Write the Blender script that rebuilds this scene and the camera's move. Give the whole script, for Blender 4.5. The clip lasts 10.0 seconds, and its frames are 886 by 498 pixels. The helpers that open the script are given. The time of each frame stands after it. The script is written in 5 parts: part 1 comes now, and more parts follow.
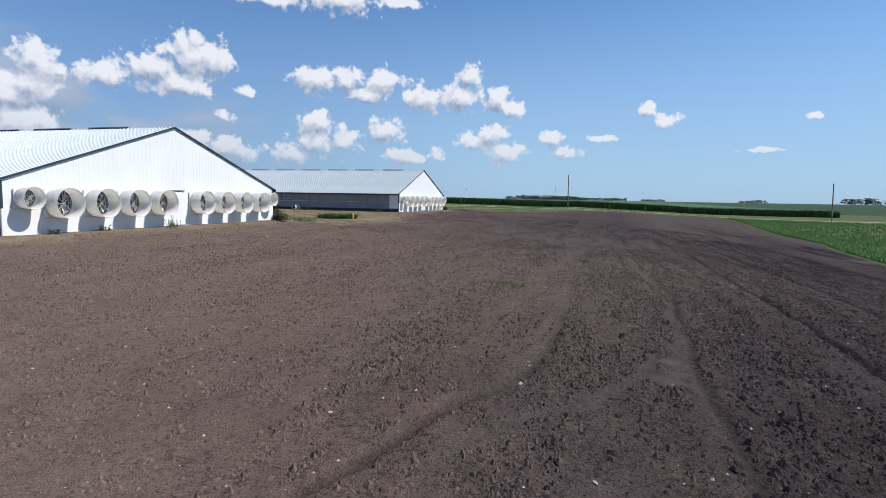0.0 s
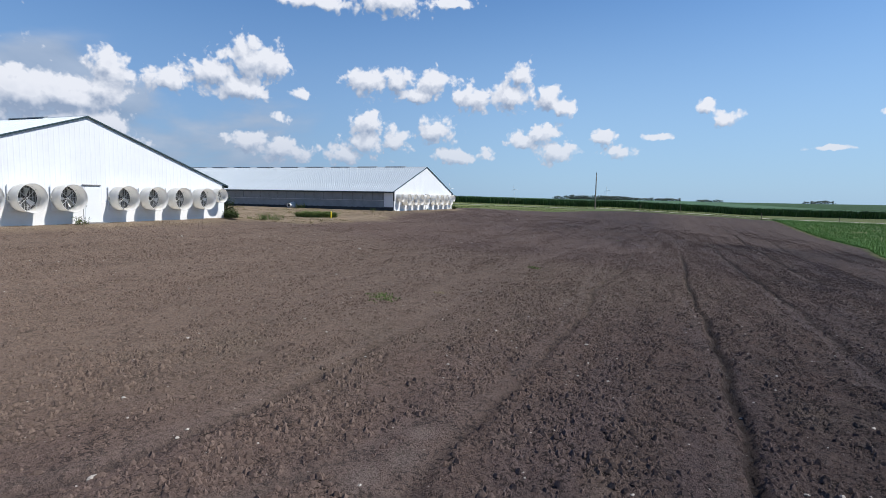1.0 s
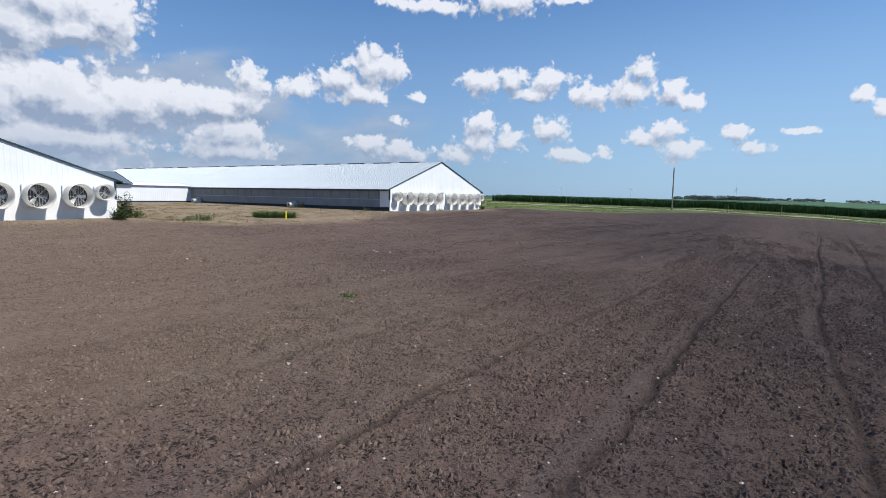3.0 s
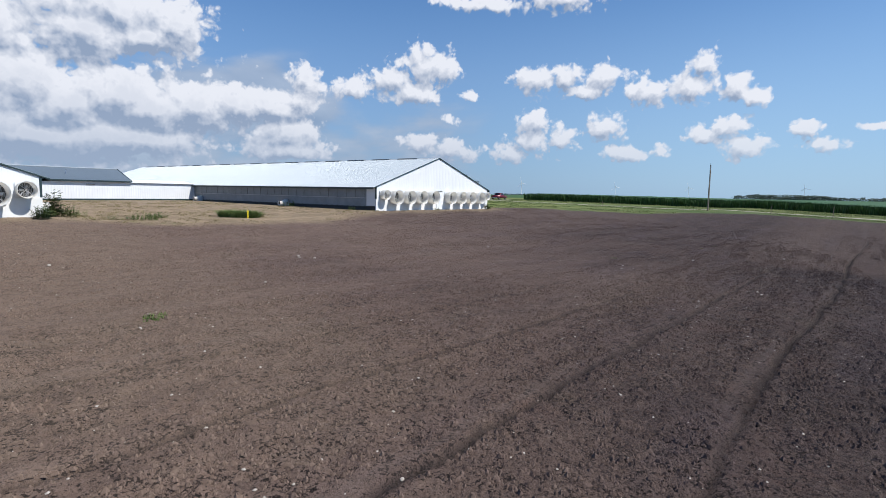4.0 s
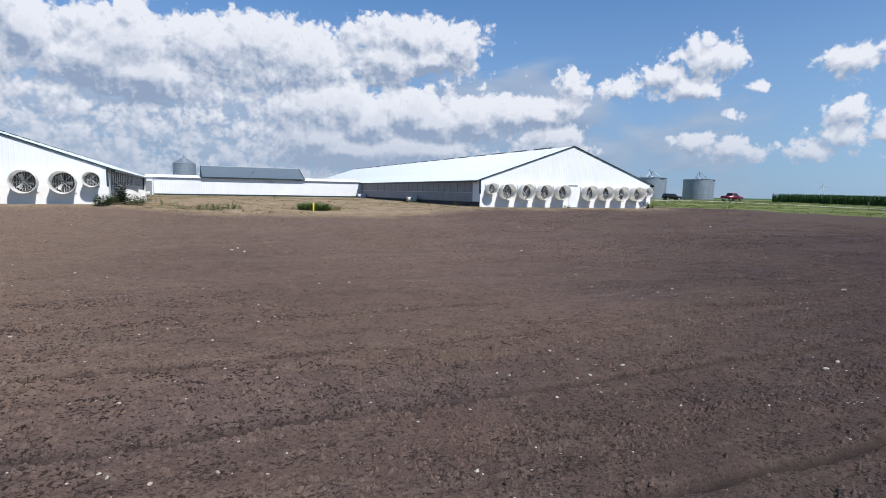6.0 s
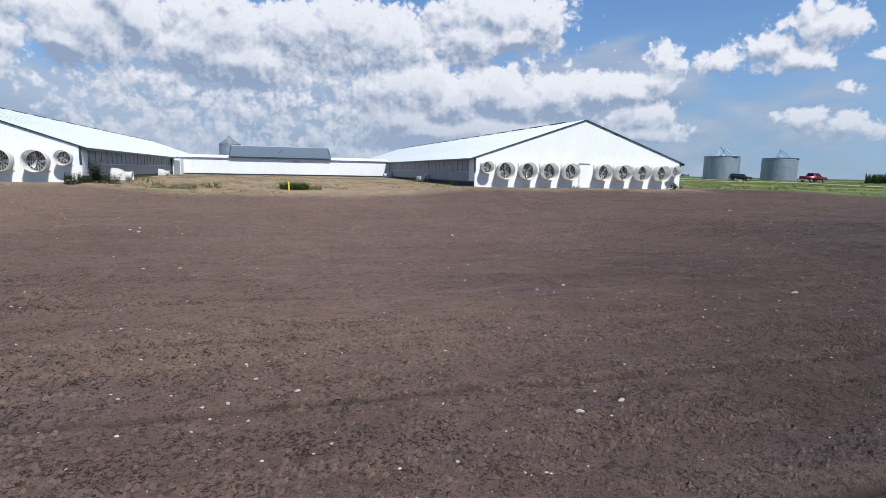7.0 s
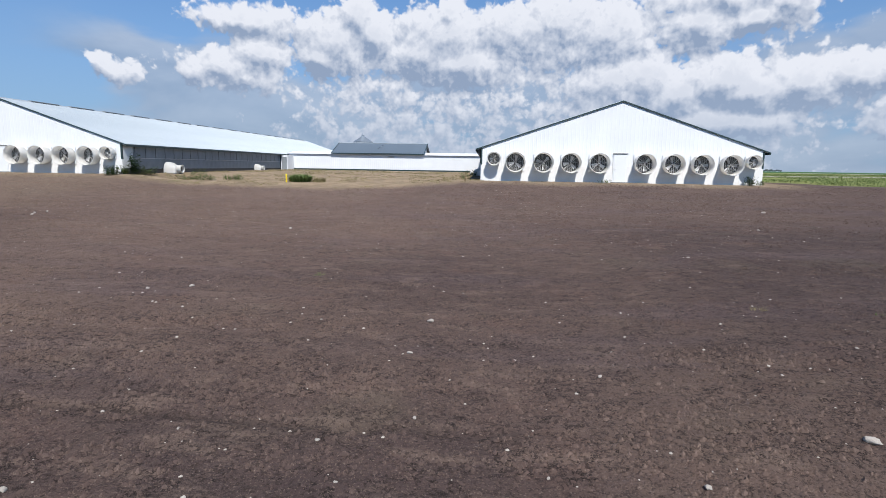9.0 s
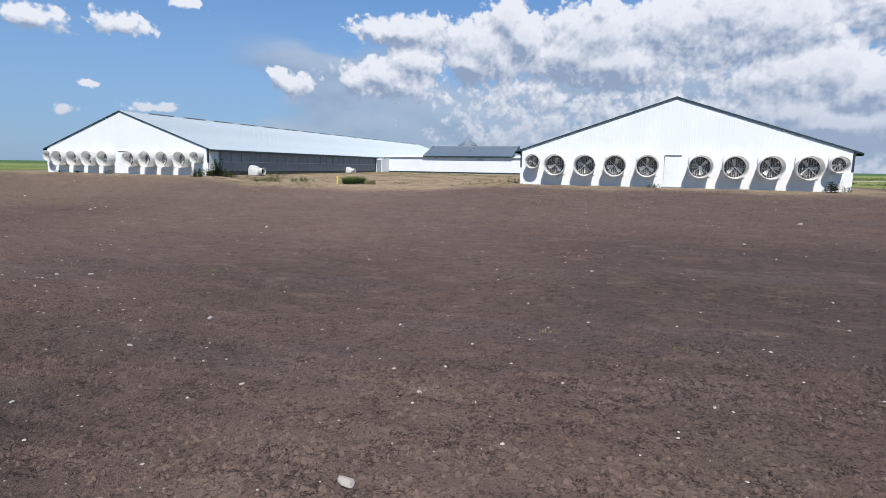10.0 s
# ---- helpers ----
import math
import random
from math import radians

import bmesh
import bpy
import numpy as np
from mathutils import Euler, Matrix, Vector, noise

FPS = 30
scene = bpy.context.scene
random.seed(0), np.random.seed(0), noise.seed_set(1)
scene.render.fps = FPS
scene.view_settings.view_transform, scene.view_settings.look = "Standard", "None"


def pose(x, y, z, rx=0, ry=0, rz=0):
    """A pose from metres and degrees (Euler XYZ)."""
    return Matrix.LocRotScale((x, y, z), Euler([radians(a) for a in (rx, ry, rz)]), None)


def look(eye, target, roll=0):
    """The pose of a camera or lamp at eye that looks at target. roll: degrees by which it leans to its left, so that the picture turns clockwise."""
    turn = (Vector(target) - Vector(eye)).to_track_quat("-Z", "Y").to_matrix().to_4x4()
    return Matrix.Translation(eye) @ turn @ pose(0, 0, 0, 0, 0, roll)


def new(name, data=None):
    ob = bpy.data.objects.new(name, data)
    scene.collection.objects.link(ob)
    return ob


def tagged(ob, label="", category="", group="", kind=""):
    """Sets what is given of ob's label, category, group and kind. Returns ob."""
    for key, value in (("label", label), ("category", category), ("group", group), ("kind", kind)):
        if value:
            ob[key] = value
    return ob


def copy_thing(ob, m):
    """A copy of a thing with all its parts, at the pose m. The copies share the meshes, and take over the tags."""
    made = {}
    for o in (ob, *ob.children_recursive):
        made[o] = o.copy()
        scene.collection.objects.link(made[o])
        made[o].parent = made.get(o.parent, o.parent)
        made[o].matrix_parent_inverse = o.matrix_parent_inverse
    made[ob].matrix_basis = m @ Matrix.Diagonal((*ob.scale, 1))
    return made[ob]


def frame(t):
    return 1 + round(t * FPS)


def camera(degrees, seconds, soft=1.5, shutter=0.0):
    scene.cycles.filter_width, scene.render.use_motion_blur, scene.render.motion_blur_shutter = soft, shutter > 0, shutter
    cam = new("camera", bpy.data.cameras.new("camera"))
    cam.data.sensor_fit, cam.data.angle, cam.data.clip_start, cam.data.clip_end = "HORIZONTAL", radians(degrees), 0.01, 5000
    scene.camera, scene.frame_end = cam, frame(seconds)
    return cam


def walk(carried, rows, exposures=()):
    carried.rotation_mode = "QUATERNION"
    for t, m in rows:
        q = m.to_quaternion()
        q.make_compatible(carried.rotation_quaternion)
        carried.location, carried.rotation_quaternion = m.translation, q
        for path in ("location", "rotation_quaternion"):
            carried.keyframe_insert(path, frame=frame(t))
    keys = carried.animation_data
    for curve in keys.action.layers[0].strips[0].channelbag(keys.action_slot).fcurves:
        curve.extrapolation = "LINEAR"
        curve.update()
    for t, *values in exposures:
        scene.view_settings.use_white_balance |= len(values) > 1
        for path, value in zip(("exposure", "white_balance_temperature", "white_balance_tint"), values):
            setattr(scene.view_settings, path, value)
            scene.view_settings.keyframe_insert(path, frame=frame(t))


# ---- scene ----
cam = camera(78.1, 10.0, soft=0.7)
PATH = [
    (0, (-70.128, -26.202, 2.011), (-68.212, -25.659, 1.825), 0.9),
    (0.5, (-67.196, -28.919, 1.986), (-65.304, -28.3, 1.798), 1.2),
    (1, (-63.811, -31.281, 1.873), (-61.951, -30.57, 1.684), 1.0),
    (1.5, (-60.369, -33.584, 1.898), (-58.551, -32.773, 1.706), 1.1),
    (2, (-56.819, -35.645, 1.913), (-55.043, -34.746, 1.721), 1.1),
    (2.5, (-53.183, -37.517, 1.852), (-51.457, -36.525, 1.66), 1.0),
    (4, (-41.936, -41.933, 1.979), (-40.366, -40.71, 1.776), 1.1),
    (4.5, (-37.815, -43.436, 1.952), (-36.319, -42.125, 1.748), 1.1),
    (5, (-33.673, -44.327, 1.861), (-32.298, -42.889, 1.655), 1.2),
    (5.5, (-29.494, -44.754, 1.44), (-28.378, -43.107, 1.236), 1.1),
    (6, (-25.203, -45.347, 1.269), (-24.352, -43.549, 1.063), 1.1),
    (7.5, (-12.361, -45.553, 1.248), (-11.943, -43.621, 0.942), 1.0),
    (8, (-8.0, -45.229, 1.146), (-7.813, -43.261, 0.841), 0.9),
    (8.5, (-3.713, -44.885, 1.066), (-3.653, -42.909, 0.764), 0.9),
    (9, (0.47, -44.208, 1.048), (0.318, -42.236, 0.748), 0.9),
    (9.5, (4.51, -43.252, 1.044), (4.128, -41.311, 0.747), 0.9),
    (10, (8.52, -42.213, 1.182), (7.867, -40.346, 0.884), 0.9),
]
walk(cam, [(t, look(eye, target, roll)) for t, eye, target, roll in PATH])
scene.view_settings.exposure = 0.3

# ---- sky, clouds and sun ----
SUN = Vector((0.32, -1.0, 1.38)).normalized()
SUN_EL, SUN_AZ = math.asin(SUN.z), math.atan2(SUN.x, SUN.y)

# cumulus banks: bearing from north (+y) clockwise, elevation, half width, half height, in degrees
CLOUDS_EAST = [
    (38.1, 10.7, 1.8, 1.7), (34.3, 8.1, 2.6, 1.3), (37.3, 8.7, 2.4, 1.3), (42.8, 10.1, 2.7, 1.3), (46.5, 11.0, 2.8, 2.1), (50.0, 12.7, 2.9, 2.4), (52.0, 12.3, 1.9, 1.7),
    (48.9, 10.0, 3.5, 1.4), (54.6, 9.9, 1.3, 0.7), (36.5, 6.1, 1.9, 0.8), (61.0, 11.5, 2.7, 1.7), (64.1, 11.6, 2.6, 1.6), (67.9, 11.5, 2.3, 1.5), (66.1, 10.2, 2.4, 1.1),
    (71.9, 10.0, 2.4, 1.7), (76.8, 12.2, 1.8, 1.6), (76.0, 10.2, 3.0, 1.8), (79.7, 10.0, 1.5, 1.4), (81.1, 9.1, 1.2, 1.1), (61.3, 7.4, 2.5, 1.5), (61.0, 5.4, 3.1, 1.8),
    (64.0, 5.6, 2.0, 1.6), (58.8, 4.1, 2.2, 1.2)]
CLOUDS_SMALL_EAST = [
    (68.2, 6.8, 2.4, 1.6), (70.3, 4.3, 2.6, 1.0), (73.4, 4.4, 1.0, 1.0), (49.5, 5.2, 2.8, 1.2), (52.4, 7.5, 1.3, 0.6), (52.6, 4.6, 3.9, 1.6), (78.7, 6.5, 2.3, 1.5),
    (77.2, 5.9, 2.1, 1.0), (80.3, 4.7, 2.6, 1.4), (84.9, 6.2, 1.9, 0.8), (86.6, 4.8, 2.1, 1.0), (89.8, 6.0, 2.1, 0.5), (94.2, 8.7, 1.0, 0.9), (95.6, 7.7, 1.8, 0.8),
    (107.7, 7.5, 0.8, 0.4), (103.9, 4.7, 2.0, 0.3), (55.6, 18.4, 6.3, 0.8), (63.2, 18.8, 5.3, 1.4), (69.1, 18.8, 4.0, 0.7)]
CLOUDS_NORTH_EAST = [
    (12.4, 7.8, 3.0, 2.1), (15.1, 8.1, 2.4, 1.7), (17.9, 6.8, 2.7, 1.7), (21.5, 7.8, 2.8, 1.7), (23.8, 6.9, 2.9, 1.5), (28.3, 7.5, 3.0, 1.5), (31.9, 8.0, 2.6, 1.4),
    (35.7, 7.9, 2.6, 1.1), (15.7, 4.1, 4.9, 1.0), (21.4, 4.4, 4.6, 0.9), (12.2, 5.2, 2.6, 1.4), (36.5, 5.5, 3.3, 1.6), (36.8, 4.0, 3.9, 1.1), (11.9, 12.9, 2.9, 2.5),
    (21.7, 15.3, 6.8, 2.1), (26.5, 14.7, 2.2, 1.9), (19.4, 13.2, 2.6, 1.6), (24.0, 13.3, 2.8, 1.0)]
CLOUDS_NORTH = [
    (2.3, 13.4, 3.9, 2.1), (7.3, 13.9, 5.1, 2.6), (11.3, 12.8, 2.2, 2.0), (-4.5, 12.8, 4.0, 2.8), (-6.7, 11.0, 2.8, 1.6), (-3.0, 10.1, 3.4, 1.3), (-3.9, 14.8, 1.4, 1.5),
    (-15.3, 12.0, 3.1, 2.0), (-13.1, 14.2, 2.1, 2.0), (-16.9, 10.4, 1.5, 1.0), (-11.6, 12.8, 1.7, 1.8), (-26.0, 8.9, 4.5, 1.8), (-22.8, 10.4, 2.4, 1.4), (-28.2, 8.4, 2.1, 1.4),
    (-24.0, 13.1, 5.5, 1.4), (-34.4, 7.8, 2.5, 1.5), (-35.7, 8.3, 1.4, 1.1)]
CLOUDS_NORTH_WEST = [
    (-55.0, 11.4, 3.2, 1.2), (-48.8, 11.8, 2.7, 1.4), (-43.6, 14.1, 1.9, 0.6), (-51.5, 6.5, 1.0, 0.4), (-53.3, 4.4, 1.0, 0.6), (-46.6, 4.9, 2.5, 0.6)]


def wire(tree, kind, inputs=(), operation="", clamp=False, between="", mixes="", mode="", feature="", reads=""):
    """A node with its settings; inputs: a value, or a socket to link, for each input in turn (None: left alone)."""
    node = tree.nodes.new(kind)
    if operation:
        node.operation = operation
    if clamp:
        node.use_clamp = True
    if between:
        node.interpolation_type = between
    if mixes:
        node.data_type, node.blend_type = mixes, mode
    if feature:
        node.feature = feature
    if reads:
        node.attribute_name = reads
    for slot, value in (inputs.items() if isinstance(inputs, dict) else enumerate(inputs)):
        if value is None:
            continue
        if isinstance(value, bpy.types.NodeSocket):
            tree.links.new(value, node.inputs[slot])
        else:
            node.inputs[slot].default_value = value
    return node


def maths(tree, operation, a, b=None, c=None, clamp=False):
    return wire(tree, "ShaderNodeMath", (a, b, c), operation=operation, clamp=clamp).outputs[0]


def ramp(tree, value, a, b, smooth=True):
    return wire(tree, "ShaderNodeMapRange", (value, a, b, 0.0, 1.0), between="SMOOTHSTEP" if smooth else "LINEAR").outputs[0]


def blend(tree, fac, a, b, kind="MIX"):
    """Mix of two colours (sockets or RGB)."""
    a, b = (v if isinstance(v, bpy.types.NodeSocket) else (*v, 1.0) for v in (a, b))
    return wire(tree, "ShaderNodeMix", {0: fac, 6: a, 7: b}, mixes="RGBA", mode=kind).outputs[2]


def cloud_group():
    """How deep inside a cloud a bearing (degrees) lies: above zero inside."""
    g = bpy.data.node_groups.new("cloud_depth", "ShaderNodeTree")
    g.interface.new_socket("Place", in_out="INPUT", socket_type="NodeSocketVector")
    g.interface.new_socket("Depth", in_out="OUTPUT", socket_type="NodeSocketFloat")
    g.interface.new_socket("Body", in_out="OUTPUT", socket_type="NodeSocketFloat")
    place = g.nodes.new("NodeGroupInput").outputs[0]
    warp = wire(g, "ShaderNodeTexNoise", {"Vector": place, "Scale": 0.35, "Detail": 3.0, "Roughness": 0.6})
    off = wire(g, "ShaderNodeVectorMath", (warp.outputs["Color"], (0.5, 0.5, 0.5)), operation="SUBTRACT").outputs[0]
    bent = wire(g, "ShaderNodeVectorMath", (off, (1.1, 0.9, 0.0), place), operation="MULTIPLY_ADD").outputs[0]
    flat = wire(g, "ShaderNodeVectorMath", (bent, (1.0, 1.0, 0.0)), operation="MULTIPLY").outputs[0]
    far = 9.0
    for u, v, a, b in CLOUDS_EAST + CLOUDS_SMALL_EAST + CLOUDS_NORTH_EAST + CLOUDS_NORTH + CLOUDS_NORTH_WEST:
        a, b = a * 1.2, b * 1.2
        to = wire(g, "ShaderNodeVectorMath", (flat, (1 / a, 1 / b, 0.0), (-u / a, -v / b, 0.0)), operation="MULTIPLY_ADD").outputs[0]
        far = maths(g, "SMOOTH_MIN", wire(g, "ShaderNodeVectorMath", (to,), operation="LENGTH").outputs["Value"], far, 0.4)
    parts = wire(g, "ShaderNodeSeparateXYZ", (place,))
    north = maths(g, "MULTIPLY", ramp(g, parts.outputs[0], -34.0, -12.0), maths(g, "SUBTRACT", 1.0, ramp(g, parts.outputs[0], 20.0, 46.0)))
    north = maths(g, "MULTIPLY", north, maths(g, "SUBTRACT", 1.0, ramp(g, parts.outputs[1], 9.0, 20.0)))
    body = maths(g, "ADD", maths(g, "MULTIPLY_ADD", maths(g, "MINIMUM", far, 1.45), -1.0, 1.0), maths(g, "MULTIPLY", north, 0.95))
    lumps = wire(g, "ShaderNodeTexNoise", {"Vector": flat, "Scale": 0.5, "Detail": 7.0, "Roughness": 0.55, "Lacunarity": 2.1})
    billow = wire(g, "ShaderNodeTexVoronoi", {"Vector": flat, "Scale": 0.9, "Detail": 2.0, "Roughness": 0.5}, feature="SMOOTH_F1")
    rough = maths(g, "MULTIPLY_ADD", maths(g, "SUBTRACT", lumps.outputs[0], 0.5), 0.95, maths(g, "MULTIPLY_ADD", billow.outputs["Distance"], -0.7, 0.36))
    knots = wire(g, "ShaderNodeTexVoronoi", {"Vector": flat, "Scale": 2.3, "Detail": 1.0, "Roughness": 0.5}, feature="SMOOTH_F1")
    rough = maths(g, "ADD", rough, maths(g, "MULTIPLY_ADD", knots.outputs["Distance"], -0.34, 0.16))
    depth = maths(g, "ADD", body, rough)
    out = g.nodes.new("NodeGroupOutput")
    g.links.new(depth, out.inputs[0])
    puffs = wire(g, "ShaderNodeTexNoise", {"Vector": flat, "Scale": 0.45, "Detail": 2.0, "Roughness": 0.5}).outputs[0]
    g.links.new(maths(g, "MULTIPLY_ADD", puffs, 0.9, body), out.inputs[1])
    return g


world = bpy.data.worlds.new("sky")
scene.world = world
world.use_nodes = True
sky = world.node_tree
back = sky.nodes["Background"]
air = sky.nodes.new("ShaderNodeTexSky")
air.sky_type, air.sun_disc, air.sun_elevation, air.sun_rotation = "NISHITA", False, SUN_EL, SUN_AZ
air.air_density, air.dust_density, air.ozone_density, air.altitude = 1.0, 0.6, 2.5, 300
way = wire(sky, "ShaderNodeTexCoord").outputs["Generated"]
way = wire(sky, "ShaderNodeVectorMath", (way,), operation="NORMALIZE").outputs[0]
axes = wire(sky, "ShaderNodeSeparateXYZ", (way,))
bearing = maths(sky, "MULTIPLY", maths(sky, "ARCTAN2", axes.outputs[0], axes.outputs[1]), 180 / math.pi)
height = maths(sky, "MULTIPLY", maths(sky, "ARCSINE", axes.outputs[2]), 180 / math.pi)
spot = wire(sky, "ShaderNodeCombineXYZ", (bearing, height, 0.0)).outputs[0]
lifted = wire(sky, "ShaderNodeVectorMath", (spot, (0.3, 0.85, 0.0)), operation="ADD").outputs[0]
shapes = cloud_group()
here, above = sky.nodes.new("ShaderNodeGroup"), sky.nodes.new("ShaderNodeGroup")
here.node_tree = above.node_tree = shapes
sky.links.new(spot, here.inputs[0])
sky.links.new(lifted, above.inputs[0])
depth, over = here.outputs[0], above.outputs[0]
cover = ramp(sky, depth, -0.02, 0.34)
# broken layer over the north, with its own lit tops and grey undersides
def layer(place):
    flat = wire(sky, "ShaderNodeVectorMath", (place, (0.065, 0.16, 0.0)), operation="MULTIPLY").outputs[0]
    return wire(sky, "ShaderNodeTexNoise", {"Vector": flat, "Scale": 1.0, "Detail": 5.0, "Roughness": 0.5, "Distortion": 0.3}).outputs[0]


veil, veil_over = layer(spot), layer(wire(sky, "ShaderNodeVectorMath", (spot, (0.5, 1.3, 0.0)), operation="ADD").outputs[0])
northern = maths(sky, "MULTIPLY", ramp(sky, bearing, -46.0, -22.0), maths(sky, "SUBTRACT", 1.0, ramp(sky, bearing, 30.0, 62.0)))
northern = maths(sky, "MULTIPLY", northern, maths(sky, "SUBTRACT", 1.0, ramp(sky, height, 6.0, 15.0)))
veil_cover = maths(sky, "MULTIPLY", ramp(sky, maths(sky, "MULTIPLY_ADD", northern, 0.22, veil), 0.52, 0.68), ramp(sky, northern, 0.0, 0.25))
veil_lit = maths(sky, "MULTIPLY_ADD", maths(sky, "SUBTRACT", veil, veil_over), 2.6, 0.42, clamp=True)
veil_colour = blend(sky, veil_lit, (2.5, 3.35, 4.8), (4.9, 5.6, 6.8))
lit = maths(sky, "MULTIPLY_ADD", maths(sky, "SUBTRACT", depth, over), 0.85, maths(sky, "MULTIPLY_ADD", maths(sky, "SUBTRACT", here.outputs[1], above.outputs[1]), 0.6, 0.6), clamp=True)
lit = maths(sky, "MULTIPLY", lit, maths(sky, "SUBTRACT", 1.0, maths(sky, "MULTIPLY", ramp(sky, depth, 0.7, 1.6), 0.2)))
east = ramp(sky, bearing, 45.0, 85.0)
cloud_colour = blend(sky, lit, (2.8, 3.6, 5.1), (7.9, 8.2, 9.0))
cloud_colour = blend(sky, maths(sky, "MULTIPLY", maths(sky, "SUBTRACT", 1.0, ramp(sky, height, 1.5, 9.0)), 0.55), cloud_colour, blend(sky, east, (3.4, 4.3, 5.8), (4.9, 6.0, 7.4)))
tone = blend(sky, 1.0, air.outputs[0], (0.70, 1.01, 1.29), "MULTIPLY")
haze = maths(sky, "SUBTRACT", 1.0, ramp(sky, height, 0.0, 24.0))
misty = blend(sky, east, (2.5, 3.7, 5.8), (3.7, 5.45, 7.8))
tone = blend(sky, maths(sky, "MULTIPLY", haze, 0.75), tone, misty)
tone = blend(sky, maths(sky, "MULTIPLY", veil_cover, 0.75), tone, veil_colour)
back.inputs[0].default_value = (1, 1, 1, 1)
sky.links.new(blend(sky, cover, tone, cloud_colour), back.inputs[0])
back.inputs[1].default_value = 0.084

sun = new("sun", bpy.data.lights.new("sun", "SUN"))
sun.data.energy, sun.data.angle, sun.data.color = 5.0, radians(0.53), (1.0, 0.965, 0.91)
sun.matrix_world = look(SUN * 300, (0, 0, 0))

# ---- materials ----
def surface(name, colour, rough=0.7, metal=0.0, spots=0.15, scale=3.0, bump=0.0, bump_scale=40.0, spec=0.5, grime=None, per_object=0.0):
    """A plain material with two scales of variation, fine relief and, per object, a slight shift of tone."""
    m = bpy.data.materials.new(name)
    m.use_nodes = True
    t = m.node_tree
    b = t.nodes["Principled BSDF"]
    at = wire(t, "ShaderNodeTexCoord").outputs["Object"]
    big = wire(t, "ShaderNodeTexNoise", {"Vector": at, "Scale": scale, "Detail": 6.0, "Roughness": 0.62}).outputs[0]
    fine = wire(t, "ShaderNodeTexNoise", {"Vector": at, "Scale": scale * 14, "Detail": 3.0}).outputs[0]
    dark = tuple(c * (1 - spots * 2) for c in colour)
    c = blend(t, ramp(t, big, 0.25, 0.7), dark if grime is None else grime, colour)
    c = blend(t, maths(t, "MULTIPLY", ramp(t, fine, 0.35, 0.75), spots), c, tuple(v * 0.6 for v in colour))
    if per_object:
        shift = wire(t, "ShaderNodeObjectInfo").outputs["Random"]
        c = blend(t, maths(t, "MULTIPLY", shift, per_object), c, tuple(v * 0.72 for v in colour))
    t.links.new(c, b.inputs["Base Color"])
    t.links.new(maths(t, "MULTIPLY_ADD", big, 0.25, rough - 0.12, clamp=True), b.inputs["Roughness"])
    b.inputs["Metallic"].default_value = metal
    b.inputs["Specular IOR Level"].default_value = spec
    if bump:
        grain = wire(t, "ShaderNodeTexNoise", {"Vector": at, "Scale": bump_scale, "Detail": 5.0}).outputs[0]
        t.links.new(wire(t, "ShaderNodeBump", {"Strength": bump, "Distance": 0.02, "Height": grain}).outputs[0], b.inputs["Normal"])
    return m


WHITE_STEEL = surface("white_painted_steel", (0.71, 0.73, 0.75), 0.45, spots=0.04, scale=0.5, bump=0.05, bump_scale=6, grime=(0.66, 0.675, 0.69), per_object=0.05)
ROOF_STEEL = surface("pale_roof_steel", (0.36, 0.405, 0.44), 0.5, 0.1, spots=0.06, scale=0.3, bump=0.04, bump_scale=3, grime=(0.30, 0.345, 0.38), per_object=0.16)
BLUE_STEEL = surface("slate_blue_steel", (0.13, 0.165, 0.20), 0.45, 0.1, spots=0.08, scale=0.6, per_object=0.2)
TRIM = surface("dark_green_trim", (0.022, 0.045, 0.05), 0.45, spots=0.12, scale=2)
CONCRETE = surface("whitewashed_concrete", (0.71, 0.715, 0.72), 0.85, spots=0.05, scale=1.4, bump=0.3, bump_scale=30, grime=(0.66, 0.655, 0.645))
GREY_CONCRETE = surface("grey_concrete", (0.22, 0.22, 0.215), 0.9, spots=0.16, scale=1.1, bump=0.35, bump_scale=30, grime=(0.15, 0.135, 0.12))
FIBRE = surface("white_fibreglass", (0.82, 0.82, 0.81), 0.5, spots=0.03, scale=2.2, bump=0.08, bump_scale=10, grime=(0.72, 0.71, 0.68), per_object=0.12)
GUARD = surface("galvanised_wire", (0.6, 0.6, 0.6), 0.5, 0.3, spots=0.1)
BLADE = surface("pale_fan_blade", (0.80, 0.80, 0.79), 0.5, 0.0, spots=0.1, scale=4, grime=(0.62, 0.61, 0.6))
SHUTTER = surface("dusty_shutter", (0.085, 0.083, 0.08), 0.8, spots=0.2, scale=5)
SLAT = surface("grey_shutter_slat", (0.44, 0.44, 0.435), 0.7, spots=0.2, scale=5)
CURTAIN = surface("grey_curtain", (0.235, 0.26, 0.28), 0.5, spots=0.14, scale=0.9, bump=0.3, bump_scale=9, grime=(0.17, 0.19, 0.205))
CORD = surface("black_cord", (0.03, 0.033, 0.036), 0.7)
GALVA = surface("galvanised_steel", (0.30, 0.345, 0.39), 0.5, 0.6, spots=0.12, scale=0.8, bump=0.1, bump_scale=5, grime=(0.24, 0.28, 0.32), per_object=0.2)
WOOD = surface("weathered_wood", (0.20, 0.165, 0.13), 0.9, spots=0.2, scale=3, bump=0.5, bump_scale=25)
TOWER = surface("turbine_white", (0.88, 0.89, 0.9), 0.5, spots=0.03)
STONE = surface("pale_limestone", (0.42, 0.38, 0.335), 0.9, spots=0.15, scale=14, bump=0.4, bump_scale=60, per_object=0.5)
YELLOW = surface("yellow_plastic", (0.80, 0.62, 0.02), 0.5, spots=0.08, scale=6)
